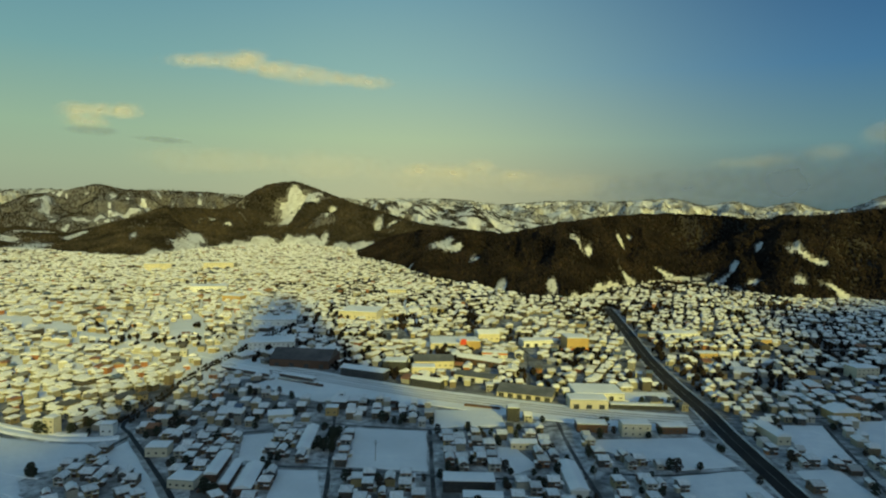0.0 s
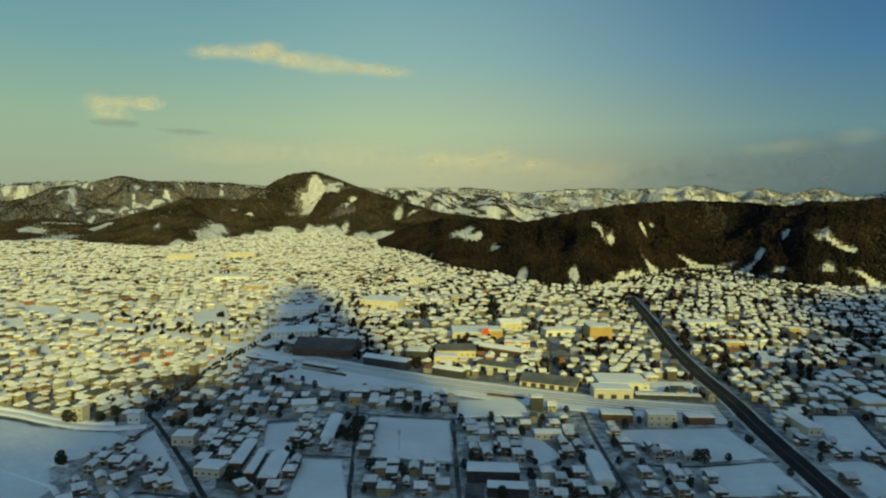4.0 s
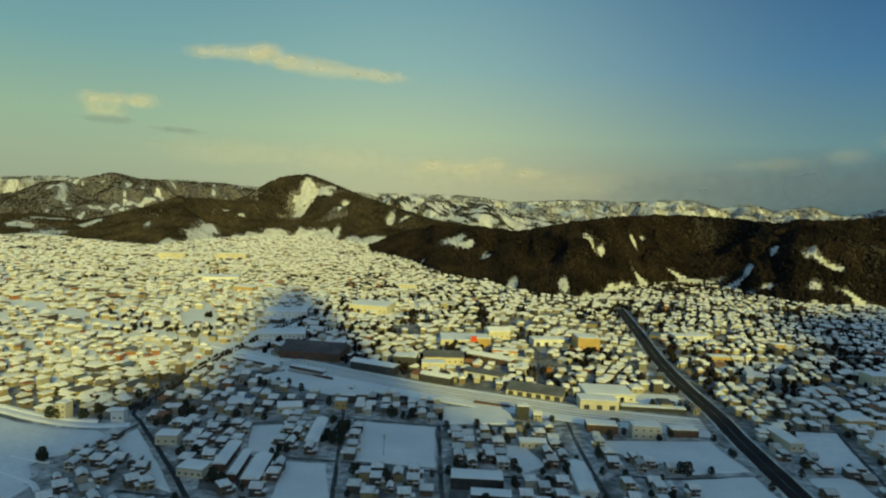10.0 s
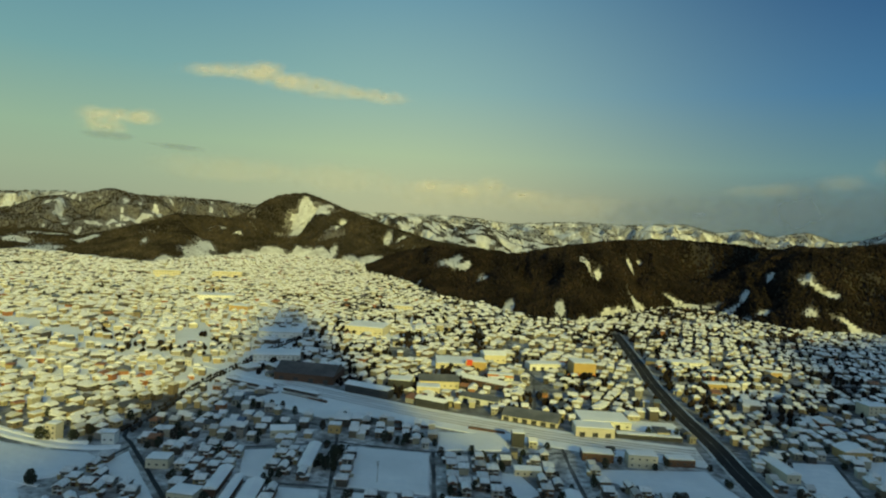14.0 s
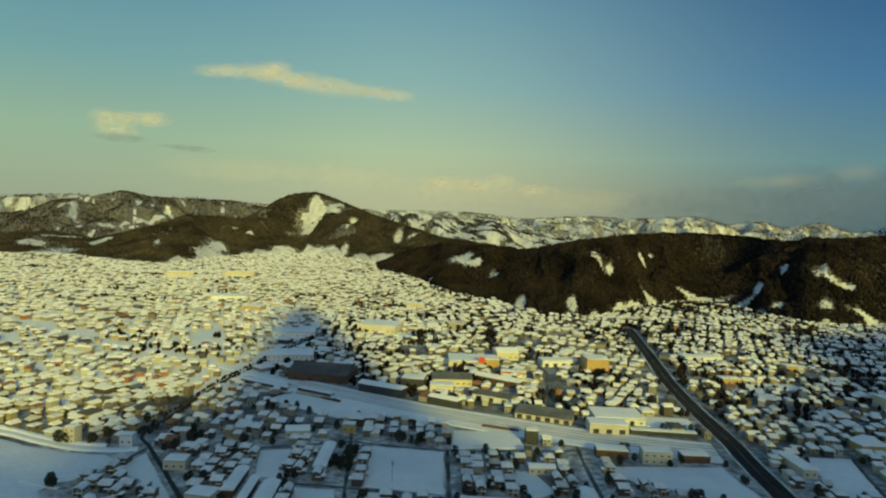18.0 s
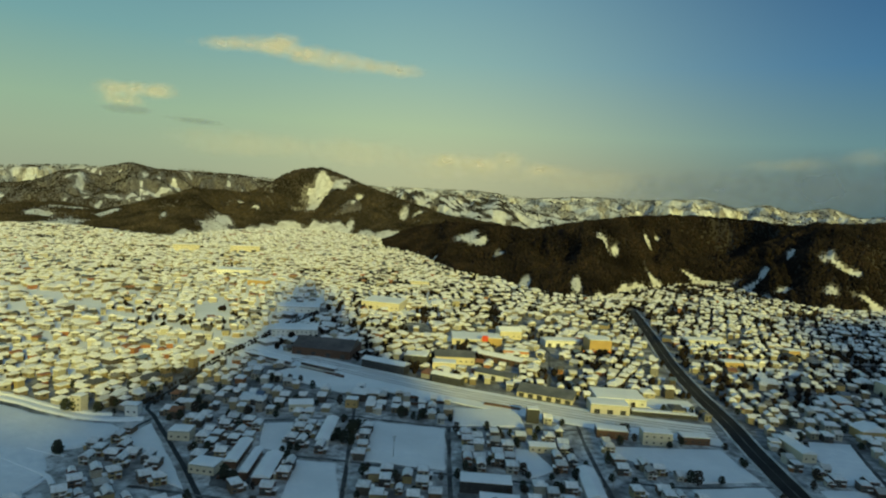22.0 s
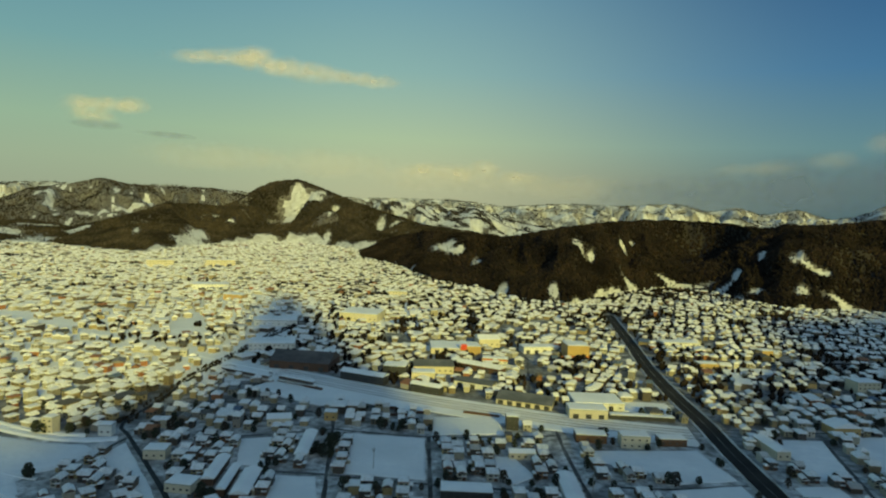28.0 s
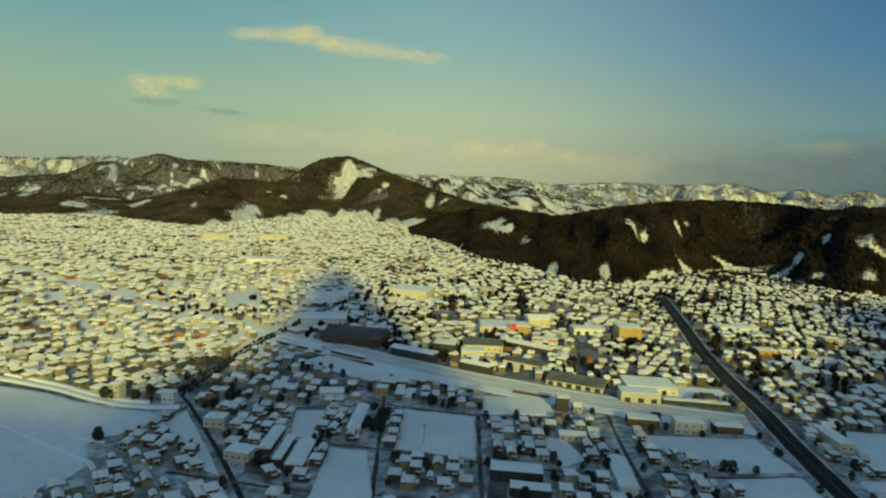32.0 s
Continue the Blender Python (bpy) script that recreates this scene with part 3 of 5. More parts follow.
MID_RANGE = Range("hill_4", "bare snow slopes ribbed with dark hedgerows of wood", [
    (-12.5, -0.5), (-7.5, 0.13), (-5.5, 0.59), (-1.5, 0.29), (0.6, 0.08), (3.1, 0.31), (5.7, -0.77), (8.8, -1.22), (12, -1.4)],
    800, 0.46, 31, feet=2300, step=0.08, rows=80, rough=0.4)
FAR_RANGE = Range("hill_5", "distant snow mountains on the skyline", [
    (-46.0, 0.25), (-37.7, 0.25), (-35.1, 0.51), (-31.5, 0.7), (-23.5, 0.9), (-16.8, 0.58), (-7.6, 0.58), (0.6, 0.74), (5.7, 0.34), (10.6, 0.79),
    (15.5, 0.82), (20.1, 1.19), (22.8, 0.61), (24.9, 1.13), (26.6, 0.52), (29.3, 1.11), (31.3, 0.37), (33.1, 0.68), (34.7, 1.52), (37.0, 1.95), (46, 1.9)],
    900, 0.22, 41, feet=3250, step=0.1, rows=80, rough=0.4)
for hill in (RIGHT_HILL, PEAK_HILL, LEFT_RANGE, MID_RANGE, FAR_RANGE):
    hill.build()
RIGHT_HILL.woods(46000, 5.6, "woods_1", "dense dark bare and evergreen trees covering the near hill", mat=TREE_DARK)
PEAK_HILL.woods(44000, 6.5, "woods_2", "brown winter woods over the summit hill")
LEFT_RANGE.woods(26000, 4.6, "woods_3", "bands of dark winter wood on the snowy ridges")
MID_RANGE.woods(16000, 6.0, "woods_4", "strips of bare wood along the snow ribs")
FAR_RANGE.woods(18000, 7.0, "woods_5", "far dark woods on the mountains")


def build_shadow_hill():
    """Unseen mountain added behind the drone; its evening shadow covers the near town."""
    a = radians(SUN_AZ)
    u, w = (math.sin(a), math.cos(a)), (-math.cos(a), math.sin(a))
    # Crest set from where the shade ends, higher at right to dim that side.
    across = [-2600, -900, -300, -86, -38, -13, 45, 80, 108, 118, 128, 142, 158, 175, 271, 351, 460, 560, 700, 2600]
    reach = [1850, 1860, 1875, 1888, 1925, 1990, 2200, 2390, 2340, 2150, 2000, 1890, 1860, 1828, 1802, 1835, 1920, 2030, 2180, 2240]
    t = math.tan(radians(SUN_EL))
    q = np.concatenate([np.arange(-2600, -200, 80), np.arange(-200, 480, 10), np.arange(480, 2601, 80)])
    p = np.array([-800, -600, -400, -220, -80, 0, 90, 250, 450, 700, 1000])
    Q, P = np.meshgrid(q, p, indexing="ij")
    top = (np.interp(Q, across, reach) + 90 * fbm(Q / 45, 2.0, 15, 4)) * t
    Z = top * np.clip(1 - np.abs(P) / np.where(P < 0, 800, 1000), 0, 1) ** 1.1 + np.where(np.abs(P) > 1, 1, 0) * 6 * fbm(Q / 60, P / 60, 5, 3) * (np.abs(P) < 780) - 2
    X, Y = u[0] * (1500 + P) + w[0] * Q, u[1] * (1500 + P) + w[1] * Q
    n, m = Q.shape
    i, j = np.meshgrid(np.arange(n - 1), np.arange(m - 1), indexing="ij")
    k = (i * m + j).ravel()
    faces = np.stack([k, k + m, k + m + 1, k + 1], -1)
    # Mostly snow, so that its face bounces light into the shaded part.
    index = (fbm(Q[:-1, :-1] / 150, P[:-1, :-1] / 150, 66, 4).ravel() < -0.2).astype(int)
    tagged(piece("hill_6", mesh_of("hill_6", np.stack([X.ravel(), Y.ravel(), Z.ravel()], -1), faces, [SNOW, WOOD_FLOOR], index, True)),
           "unseen snowy mountain ridge added to shade the near town", "hill", kind="structure")


build_shadow_hill()


# ---------------------------------------------------------------- clouds
def cloud(name, label, mat, puffs, far):
    """A bank of vapour from overlapping sheets: azimuth, height angle, half width and half height in degrees, tilt."""
    verts, faces, uvs = [], [], []
    n = 6
    for k, (az, el, hw, hh, tilt) in enumerate(puffs):
        r, c, s = far + 12 * k, math.cos(radians(tilt)), math.sin(radians(tilt))
        base = len(verts)
        for i in range(n + 1):
            for j in range(n + 1):
                a, b = 2 * i / n - 1, 2 * j / n - 1
                A, E = radians(az + a * hw * c - b * hh * s), radians(el + a * hw * s + b * hh * c)
                verts.append((r * math.sin(A) * math.cos(E), r * math.cos(A) * math.cos(E), 130 + r * math.sin(E)))
                uvs.append((i / n, j / n))
        for i in range(n):
            for j in range(n):
                q = base + i * (n + 1) + j
                faces.append((q, q + n + 1, q + n + 2, q + 1))
    me = mesh_of(name, verts, faces, mat, smooth=True)
    lay = me.uv_layers.new(name="UVMap")
    for loop in me.loops:
        lay.data[loop.index].uv = uvs[loop.vertex_index]
    ob = tagged(piece(name, me), label, "cloud", kind="structure")
    ob.visible_shadow = False
    return ob


cloud("cloud_1", "long thin cream cloud lit by the low sun", CLOUD_LIT, [
    (-21.5, 11.35, 3.4, 0.8, 2), (-17.4, 11.75, 3.4, 1.0, -4), (-16.6, 12.1, 2.4, 0.9, 0), (-14.2, 11.3, 3.4, 1.2, -3), (-16.0, 11.3, 3.2, 1.0, -3), (-10.4, 10.9, 3.4, 1.1, -3),
    (-6.7, 10.75, 3.2, 0.9, -2), (-19.5, 11.5, 3.4, 0.9, 0), (-12.3, 11.0, 3.6, 1.2, -3), (-8.5, 10.8, 3.4, 0.8, -2)], 4300)
cloud("cloud_2", "small pale cloud bank", CLOUD_LIT, [(-29.6, 6.7, 2.4, 1.0, 2), (-28.1, 6.9, 2.6, 0.9, 2), (-26.6, 7.0, 2.4, 0.9, 2), (-29.0, 5.95, 2.3, 0.75, 0)], 4300)
cloud("cloud_3", "small grey cloud base", CLOUD_DIM, [(-28.7, 5.3, 2.4, 0.5, 0), (-23.6, 4.9, 3.2, 0.35, -2)], 4310)
cloud("cloud_4", "sunlit heaped cloud low over the mountains", CLOUD_LIT, [
    (-2.2, 3.2, 2.6, 0.9, 0), (1.0, 3.0, 2.8, 0.9, 0), (3.5, 3.4, 2.0, 1.2, 0), (6.2, 2.9, 2.8, 0.8, 0)], 4400)
cloud("cloud_5", "blue-grey cloud bank over the mountains", CLOUD_GREY, [
    (21.0, 2.0, 10.0, 2.4, 4), (29.0, 2.6, 11.0, 3.4, 4), (38.0, 3.2, 11.0, 4.2, 4), (37.5, 7.0, 5.5, 2.2, 15)], 4450)
cloud("cloud_6", "pale top of a cloud bank", CLOUD_THIN, [(31.2, 4.9, 2.4, 1.0, 4), (34.8, 6.2, 2.4, 1.2, 20), (26.0, 4.2, 4.5, 0.8, 4)], 4400)
cloud("cloud_7", "hazy cream band of cloud along the horizon", CLOUD_THIN, [
    (-20.0, 3.4, 8.0, 1.6, 0), (-10.0, 3.4, 9.0, 1.8, 0), (0.0, 2.6, 9.0, 1.8, 0), (10.0, 2.2, 9.0, 1.6, 0)], 4480)



def build_sky():
    n, m, verts, faces = 60, 20, [], []
    for i in range(n + 1):
        for j in range(m + 1):
            a, e = radians(-80 + 160 * i / n), radians(-4 + 48 * j / m)
            verts.append((SKY_R * math.sin(a) * math.cos(e), SKY_R * math.cos(a) * math.cos(e), SKY_R * math.sin(e)))
    for i in range(n):
        for j in range(m):
            k = i * (m + 1) + j
            faces.append((k, k + 1, k + m + 2, k + m + 1))
    ob = tagged(piece("backdrop", mesh_of("backdrop", verts, faces, SKY, smooth=True), m=pose(0, 0, 130)), "clear evening sky paling towards the horizon", "sky", kind="structure")
    ob.visible_shadow = False


build_sky()


# ---------------------------------------------------------------- streets, railway, stream
ROAD = [(225, 833), (203, 670), (186, 551), (179, 474), (176, 408), (171, 352), (168, 301), (166, 271), (162, 225), (158, 170)]
RAIL = [(-122, 488), (-74, 464), (-15, 436), (45, 414), (94, 399), (140, 390), (160, 387)]
RAIL_LINE = [(-620, 752), (-420, 640), (-320, 592), (-211, 536), (-165, 510), (-118, 486)]
STREAM = [(-150, 690), (-164, 610), (-172, 534), (-179, 484), (-180, 440), (-180, 402), (-181, 361), (-170, 345), (-158, 329), (-141, 306), (-122, 280), (-109, 261), (-92, 236)]
DITCH = [(-173, 307), (-171, 322), (-168, 339)]
BANK_ROAD = [(-300, 360), (-254, 350), (-230, 341), (-204, 334), (-184, 334), (-172, 338)]
UPPER_LANE = [(-300, 368), (-258, 357), (-240, 350), (-215, 341.5), (-190, 340)]
PADDY_PATHS = [[(-300, 318), (-240, 293), (-209, 279), (-191, 271), (-177, 264.5), (-170, 257)], [(-177, 262), (-177, 254), (-179, 238)], [(-204, 290.5), (-192, 287), (-182, 285)]]
CLUMPS = [(-202, 343), (-216, 341), (-30, 371), (-20, 373), (-147, 352), (-100, 273), (100, 372), (119, 308), (-186, 287), (-58, 346), (-57, 336), (-56, 324), (-60, 330)]    # groups of dark trees
STREETS = [
    [(-3, 360), (-1, 300), (1, 255), (3, 190)],
    [(-63, 388), (-55, 330), (-52, 303), (-46, 255), (-42, 200)],
    [(76, 415), (74, 360), (74, 321), (76, 265), (78, 200)],
    [(81, 560), (70, 470), (68, 453), (78, 430)],
    [(40, 797), (37, 599), (35, 553), (30, 520)],
    [(70, 725), (77, 594), (82, 560)],
    [(-108, 303), (-76, 305), (-45, 303), (-2, 298), (34, 296), (76, 298)],
    [(-128, 352), (-108, 350), (-63, 366), (-48, 365), (-3, 361), (40, 366), (76, 372)],
    [(-140, 262), (-76, 256), (-44, 258), (1, 258), (76, 262), (160, 268)],
    [(85, 304), (118, 304), (160, 312)],
    [(-172, 400), (-120, 410), (-63, 388)],
    [(240, 384), (224, 325), (208, 268), (196, 210)],
    [(176, 395), (260, 398), (340, 412), (480, 430)],
    [(181, 470), (280, 486), (420, 520)],
    [(188, 552), (231, 569), (276, 586), (345, 592), (480, 612)],
    [(-165, 620), (-60, 600), (38, 605), (190, 590)],
]


def build_roads():
    v, f = ribbon(ROAD, [(-6.6, -0.1), (-6.4, 0.06), (-3.5, 0.10), (0, 0.12), (3.5, 0.10), (6.4, 0.06), (6.6, -0.1)], 6)
    tagged(piece("road_1", mesh_of("road_1", v, f, ASPHALT)), "wide wet cleared main road", "road", kind="structure")
    for side in (-1, 1):
        sec = sorted([(side * 6.2, 0.0), (side * 6.6, 0.6), (side * 7.2, 0.7), (side * 7.8, 0.0)])
        v, f = ribbon(ROAD, sec, 4, 0.5, 5 + side)
        tagged(piece("snow_bank", mesh_of("snow_bank", v, f, TRODDEN)), "ploughed grey snow heaped along the road", "snow bank", kind="structure")
    v, f = ribbon(ROAD[:-1], [(-0.3, 0.125), (0.3, 0.125)], 4, 0.3, 3)
    v = [(x, y, z + 0.01) for x, y, z in v]
    tagged(piece("road_line", mesh_of("road_line", v, f, SLUSH)), "slush ridge along the middle of the road", "road", kind="structure")
    v, f = ribbon([(189, 553), (231, 570), (276, 587), (345, 593), (480, 613)], [(-3.8, -0.1), (-3.7, 0.10), (0, 0.14), (3.7, 0.10), (3.8, -0.1)], 6, 0.4, 8)
    tagged(piece("road_2", mesh_of("road_2", v, f, ASPHALT)), "dark cleared side road crossing the houses", "road", kind="structure")
    for k, line in enumerate(STREETS):
        v, f = ribbon(line, [(-1.1, -0.1), (-1.0, 0.04), (0, 0.07), (1.0, 0.04), (1.1, -0.1)], 4, 0.9, k)
        tagged(piece("street_%d" % (k + 1), mesh_of("street", v, f, SLUSH)), "narrow slushy street between houses", "street", kind="structure")
    v, f = ribbon(BANK_ROAD, [(-3.4, 0.0), (-2.2, 0.9), (1.4, 0.9), (2.8, 0.0)], 6, 0.3, 9)
    tagged(piece("bank_road", mesh_of("bank_road", v, f, SNOW)), "snow-covered lane on a low bank", "road", kind="structure")
    for k, line in enumerate(PADDY_PATHS):
        v, f = ribbon(line, [(-1.3, 0.2), (-0.7, 0.8), (0.7, 0.8), (1.3, 0.2)], 5, 0.3, 20 + k)
        tagged(piece("field_path_%d" % (k + 1), mesh_of("field_path", v, f, SNOW)), "low snow-covered bank path between fields", "path", kind="structure")
    v, f = ribbon(UPPER_LANE, [(-2.2, 0.0), (-1.4, 1.1), (1.0, 1.1), (1.8, 0.0)], 6, 0.3, 11)
    tagged(piece("bank_road_2", mesh_of("bank_road_2", v, f, SNOW)), "upper snow-covered lane along the bank", "road", kind="structure")
    for name, line, w in (("stream", STREAM, 1.2), ("ditch", DITCH, 0.8)):
        v, f = ribbon(line, [(-w, 0.05), (w, 0.05)], 5, 0.2, 4)
        tagged(piece(name, mesh_of(name, v, f, WATER)), "dark narrow stream between snowy banks", "water", kind="structure")
    # railway: a wide snowed-in bed, three tracks, two platforms
    v, f = ribbon(RAIL, [(-11, -0.05), (-10, 0.45), (-4, 0.5), (6, 0.5), (23, 0.45), (24, -0.05)], 8, 0.8, 2)
    tagged(piece("railway_bed", mesh_of("railway_bed", v, f, FIELD_SNOW)), "wide snowed-in railway bed", "railway", kind="structure")
    v, f = ribbon(RAIL_LINE, [(-5.5, -0.05), (-5, 0.4), (0, 0.45), (5, 0.4), (5.5, -0.05)], 8, 0.5, 2)
    tagged(piece("railway_line", mesh_of("railway_line", v, f, FIELD_SNOW)), "single snowed-in railway line", "railway", kind="structure")
    for off in (-3.0, 1.5, 7.0, 11.5):
        for gauge in (-0.53, 0.53):
            v, f = ribbon(RAIL, [(off + gauge - 0.09, 0.45), (off + gauge - 0.09, 0.64), (off + gauge + 0.09, 0.64), (off + gauge + 0.09, 0.45)], 10)
            tagged(piece("rail", mesh_of("rail", v, f, STEEL)), "rusty steel rail in the snow", "rail", kind="structure")


build_roads()

FIELDS = [
    ([(-48, 361), (-5, 358), (-3, 302), (-44, 306)], "flat untouched snow on a square playing field"),
    ([(-77, 301), (-57, 301), (-46, 258), (-43, 215), (-76, 215), (-72, 256)], "long open plot under smooth snow"),
    ([(-1, 396), (41, 398), (42, 370), (-1, 364)], "open snow-covered yard beside the railway"),
    ([(84, 349), (152, 357), (157, 317), (118, 308), (112, 324), (88, 335)], "wide open snow field beside the main road"),
    ([(117, 302), (156, 311), (156, 276), (116, 273)], "smooth snow plot beside the main road"),
    ([(210, 381), (239, 382), (222, 326), (198, 320)], "open snow plot between houses"),
    ([(183, 312), (207, 316), (205, 279), (181, 271)], "snow-covered yard near the road"),
    ([(262, 390), (330, 402), (300, 335), (256, 326), (242, 334)], "broad snow field among houses"),
    ([(-330, 346), (-300, 350), (-254, 343), (-230, 334), (-204, 328), (-184, 328), (-174, 322), (-176, 306), (-181, 297), (-189, 290), (-190, 282), (-182, 272), (-177, 258), (-182, 238), (-186, 215), (-330, 215)], "large snow-covered rice field with low bank paths"),
    ([(-132, 441), (-103, 422), (-75, 408), (-49, 418), (-21, 406), (-6, 401), (-8, 409), (-40, 423), (-80, 441), (-122, 461)], "wide open snow yard along the railway"),
    ([(-165, 333), (-170, 312), (-160, 303), (-148, 297), (-141, 287), (-127, 268), (-116, 263), (-127, 280), (-145, 305)], "long triangular snow plot by the stream"),
    ([(33, 337), (44, 334), (52, 312), (38, 300), (33, 312)], "snowy vacant lot among houses"),
    ([(-107, 345), (-91, 350), (-83, 310), (-99, 311)], "snowy vacant lot among houses"),
    ([(-250, 580), (-224, 622), (-264, 700), (-288, 662)], "open snow field in the town"),
    ([(120, 448), (165, 446), (164, 420), (128, 424)], "snow-covered yard beside warehouses"),
    ([(348, 1096), (420, 1154), (457, 1104), (497, 1037), (480, 1003), (436, 1053), (401, 1101)], "bright open snow bank below the wooded hill"),
    ([(255, 560), (300, 566), (300, 545), (255, 540)], "open snow plot among houses"),
    ([(330, 470), (420, 490), (430, 462), (335, 446)], "open snow plot among houses"),
]


def build_field(poly, label, k):
    ring = []
    n = len(poly)
    for i in range(n):
        (ax, ay), (bx, by) = poly[i], poly[(i + 1) % n]
        m = max(3, int(math.hypot(bx - ax, by - ay) / 4))
        for q in range(m):
            t = q / m
            x, y = ax + (bx - ax) * t, ay + (by - ay) * t
            ring.append((x + 0.8 * float(fbm(x / 6, y / 6, k, 3)), y + 0.8 * float(fbm(x / 6, y / 6, k + 9, 3))))
    cx, cy = sum(p[0] for p in ring) / len(ring), sum(p[1] for p in ring) / len(ring)
    m, verts, faces = len(ring), [], []
    for sc, z in ((1.0, -0.05), (0.985, 0.42), (0.93, 0.5), (0.6, 0.5)):
        for x, y in ring:
            h = z + (0.10 * float(fbm(x * sc / 9, y / 9, k + 3, 2)) if z > 0 else 0)
            verts.append((cx + (x - cx) * sc, cy + (y - cy) * sc, h))
    for r in range(3):
        for i in range(m):
            a, b = r * m + i, r * m + (i + 1) % m
            faces.append((a, b, b + m, a + m))
    verts.append((cx, cy, 0.5))
    for i in range(m):
        faces.append((3 * m + i, 3 * m + (i + 1) % m, 4 * m))
    area = sum(ring[i][0] * ring[(i + 1) % m][1] - ring[(i + 1) % m][0] * ring[i][1] for i in range(m))
    if area < 0:
        faces = [tuple(reversed(f)) for f in faces]
    tagged(piece("snow_field_%d" % (k + 1), mesh_of("snow_field", verts, faces, FIELD_SNOW, smooth=True)), label, "snow field", kind="structure")


for k, (poly, label) in enumerate(FIELDS):
    build_field(poly, label, k)

YARDS = [([(-111, 284), (-99, 284.5), (-91, 278), (-90, 270), (-97, 266), (-107, 269)], "dark cleared working yard beside the barns"),
         ([(3, 279), (11.5, 279), (11.5, 262), (3, 262)], "dark cleared yard beside the low block")]


def build_yard(poly, label, k):
    """Cleared ground, a hand's height thick with ragged edges."""
    ring = []
    for (ax, ay), (bx, by) in zip(poly, poly[1:] + poly[:1]):
        n = max(3, int(math.hypot(bx - ax, by - ay) / 1.5))
        for q in range(n):
            x, y = ax + (bx - ax) * q / n, ay + (by - ay) * q / n
            ring.append((x + 0.9 * float(fbm(x / 3, y / 3, k + 40, 3)), y + 0.9 * float(fbm(x / 3, y / 3, k + 50, 3))))
    m = len(ring)
    verts = [(x, y, 0.0) for x, y in ring] + [(x, y, 0.12) for x, y in ring]
    faces = [(i, i + m, (i + 1) % m + m, (i + 1) % m) for i in range(m)] + [tuple(reversed(range(m, 2 * m)))]
    tagged(piece("yard_%d" % (k + 1), mesh_of("yard", verts, faces, SLUSH)), label, "yard", kind="structure")


for k, (poly, label) in enumerate(YARDS):
    build_yard(poly, label, k)


# ---------------------------------------------------------------- houses
def gable_section(half, eave, rise, over, thick, crown=0.7):
    """Snow lying on a pitched roof, in section."""
    a = half + over
    return [(-a, eave), (a, eave), (a + 0.06, eave + thick * 0.55), (a - 0.30, eave + thick), (crown, eave + rise + thick * 0.95),
            (-crown, eave + rise + thick * 0.95), (-a + 0.30, eave + thick), (-a - 0.06, eave + thick * 0.55)]


def gable_wall(half, eave, rise, y0, y1):
    return extruded([(-half, 0), (half, 0), (half, eave), (0, eave + rise), (-half, eave)], y0, y1)


def hip_roof(hx, hy, eave, rise, over, thick):
    ax, ay = hx + over, hy + over
    k = max(hx - hy, 0.5) if hx > hy else 0.5
    j = max(hy - hx, 0.5) if hy >= hx else 0.5
    lv = [(ax, ay, eave), (ax + 0.05, ay + 0.05, eave + thick * 0.55), (ax - 0.3, ay - 0.3, eave + thick), (k, j, eave + rise + thick)]
    v = []
    for x, y, z in lv:
        v += [(-x, -y, z), (x, -y, z), (x, y, z), (-x, y, z)]
    f = [(3, 2, 1, 0)]
    for r in range(3):
        for c in range(4):
            f.append((4 * r + c, 4 * r + (c + 1) % 4, 4 * r + 4 + (c + 1) % 4, 4 * r + 4 + c))
    f.append((12, 13, 14, 15))
    return v, f


def window_mesh(w, h):
    """A frame standing proud with a recessed pane, all one piece."""
    a, b = w / 2, 0.08
    v = []
    for x0, z0, z1, y in ((a, 0, h, 0.02), (a, 0, h, -0.07), (a - b, b, h - b, -0.07), (a - b, b, h - b, -0.02)):
        v += [(-x0, y, z0), (x0, y, z0), (x0, y, z1), (-x0, y, z1)]
    f = [(4 * r + c, 4 * r + (c + 1) % 4, 4 * r + 4 + (c + 1) % 4, 4 * r + 4 + c) for r in range(3) for c in range(4)] + [(12, 13, 14, 15)]
    return mesh_of("window", v, f[:12], FRAME_MAT), mesh_of("pane", v[12:], [(0, 1, 2, 3)], GLASS)


WINDOWS = {size: window_mesh(*size) for size in ((1.2, 0.9), (1.7, 0.9), (0.8, 0.8), (1.5, 1.5))}
DOOR = mesh_of("door", *box(-0.9, -0.06, 0, 0.9, 0.02, 2.1), BROWN)
HOOD = mesh_of("hood", *box(-1.2, -1.1, 2.25, 1.2, 0.02, 2.42), ROOF_SNOW)


def window(size, parent, m):
    """A window frame in the wall and its pane."""
    frame_mesh, pane_mesh = WINDOWS[size]
    piece("pane", pane_mesh, piece("window", frame_mesh, parent, "", m))


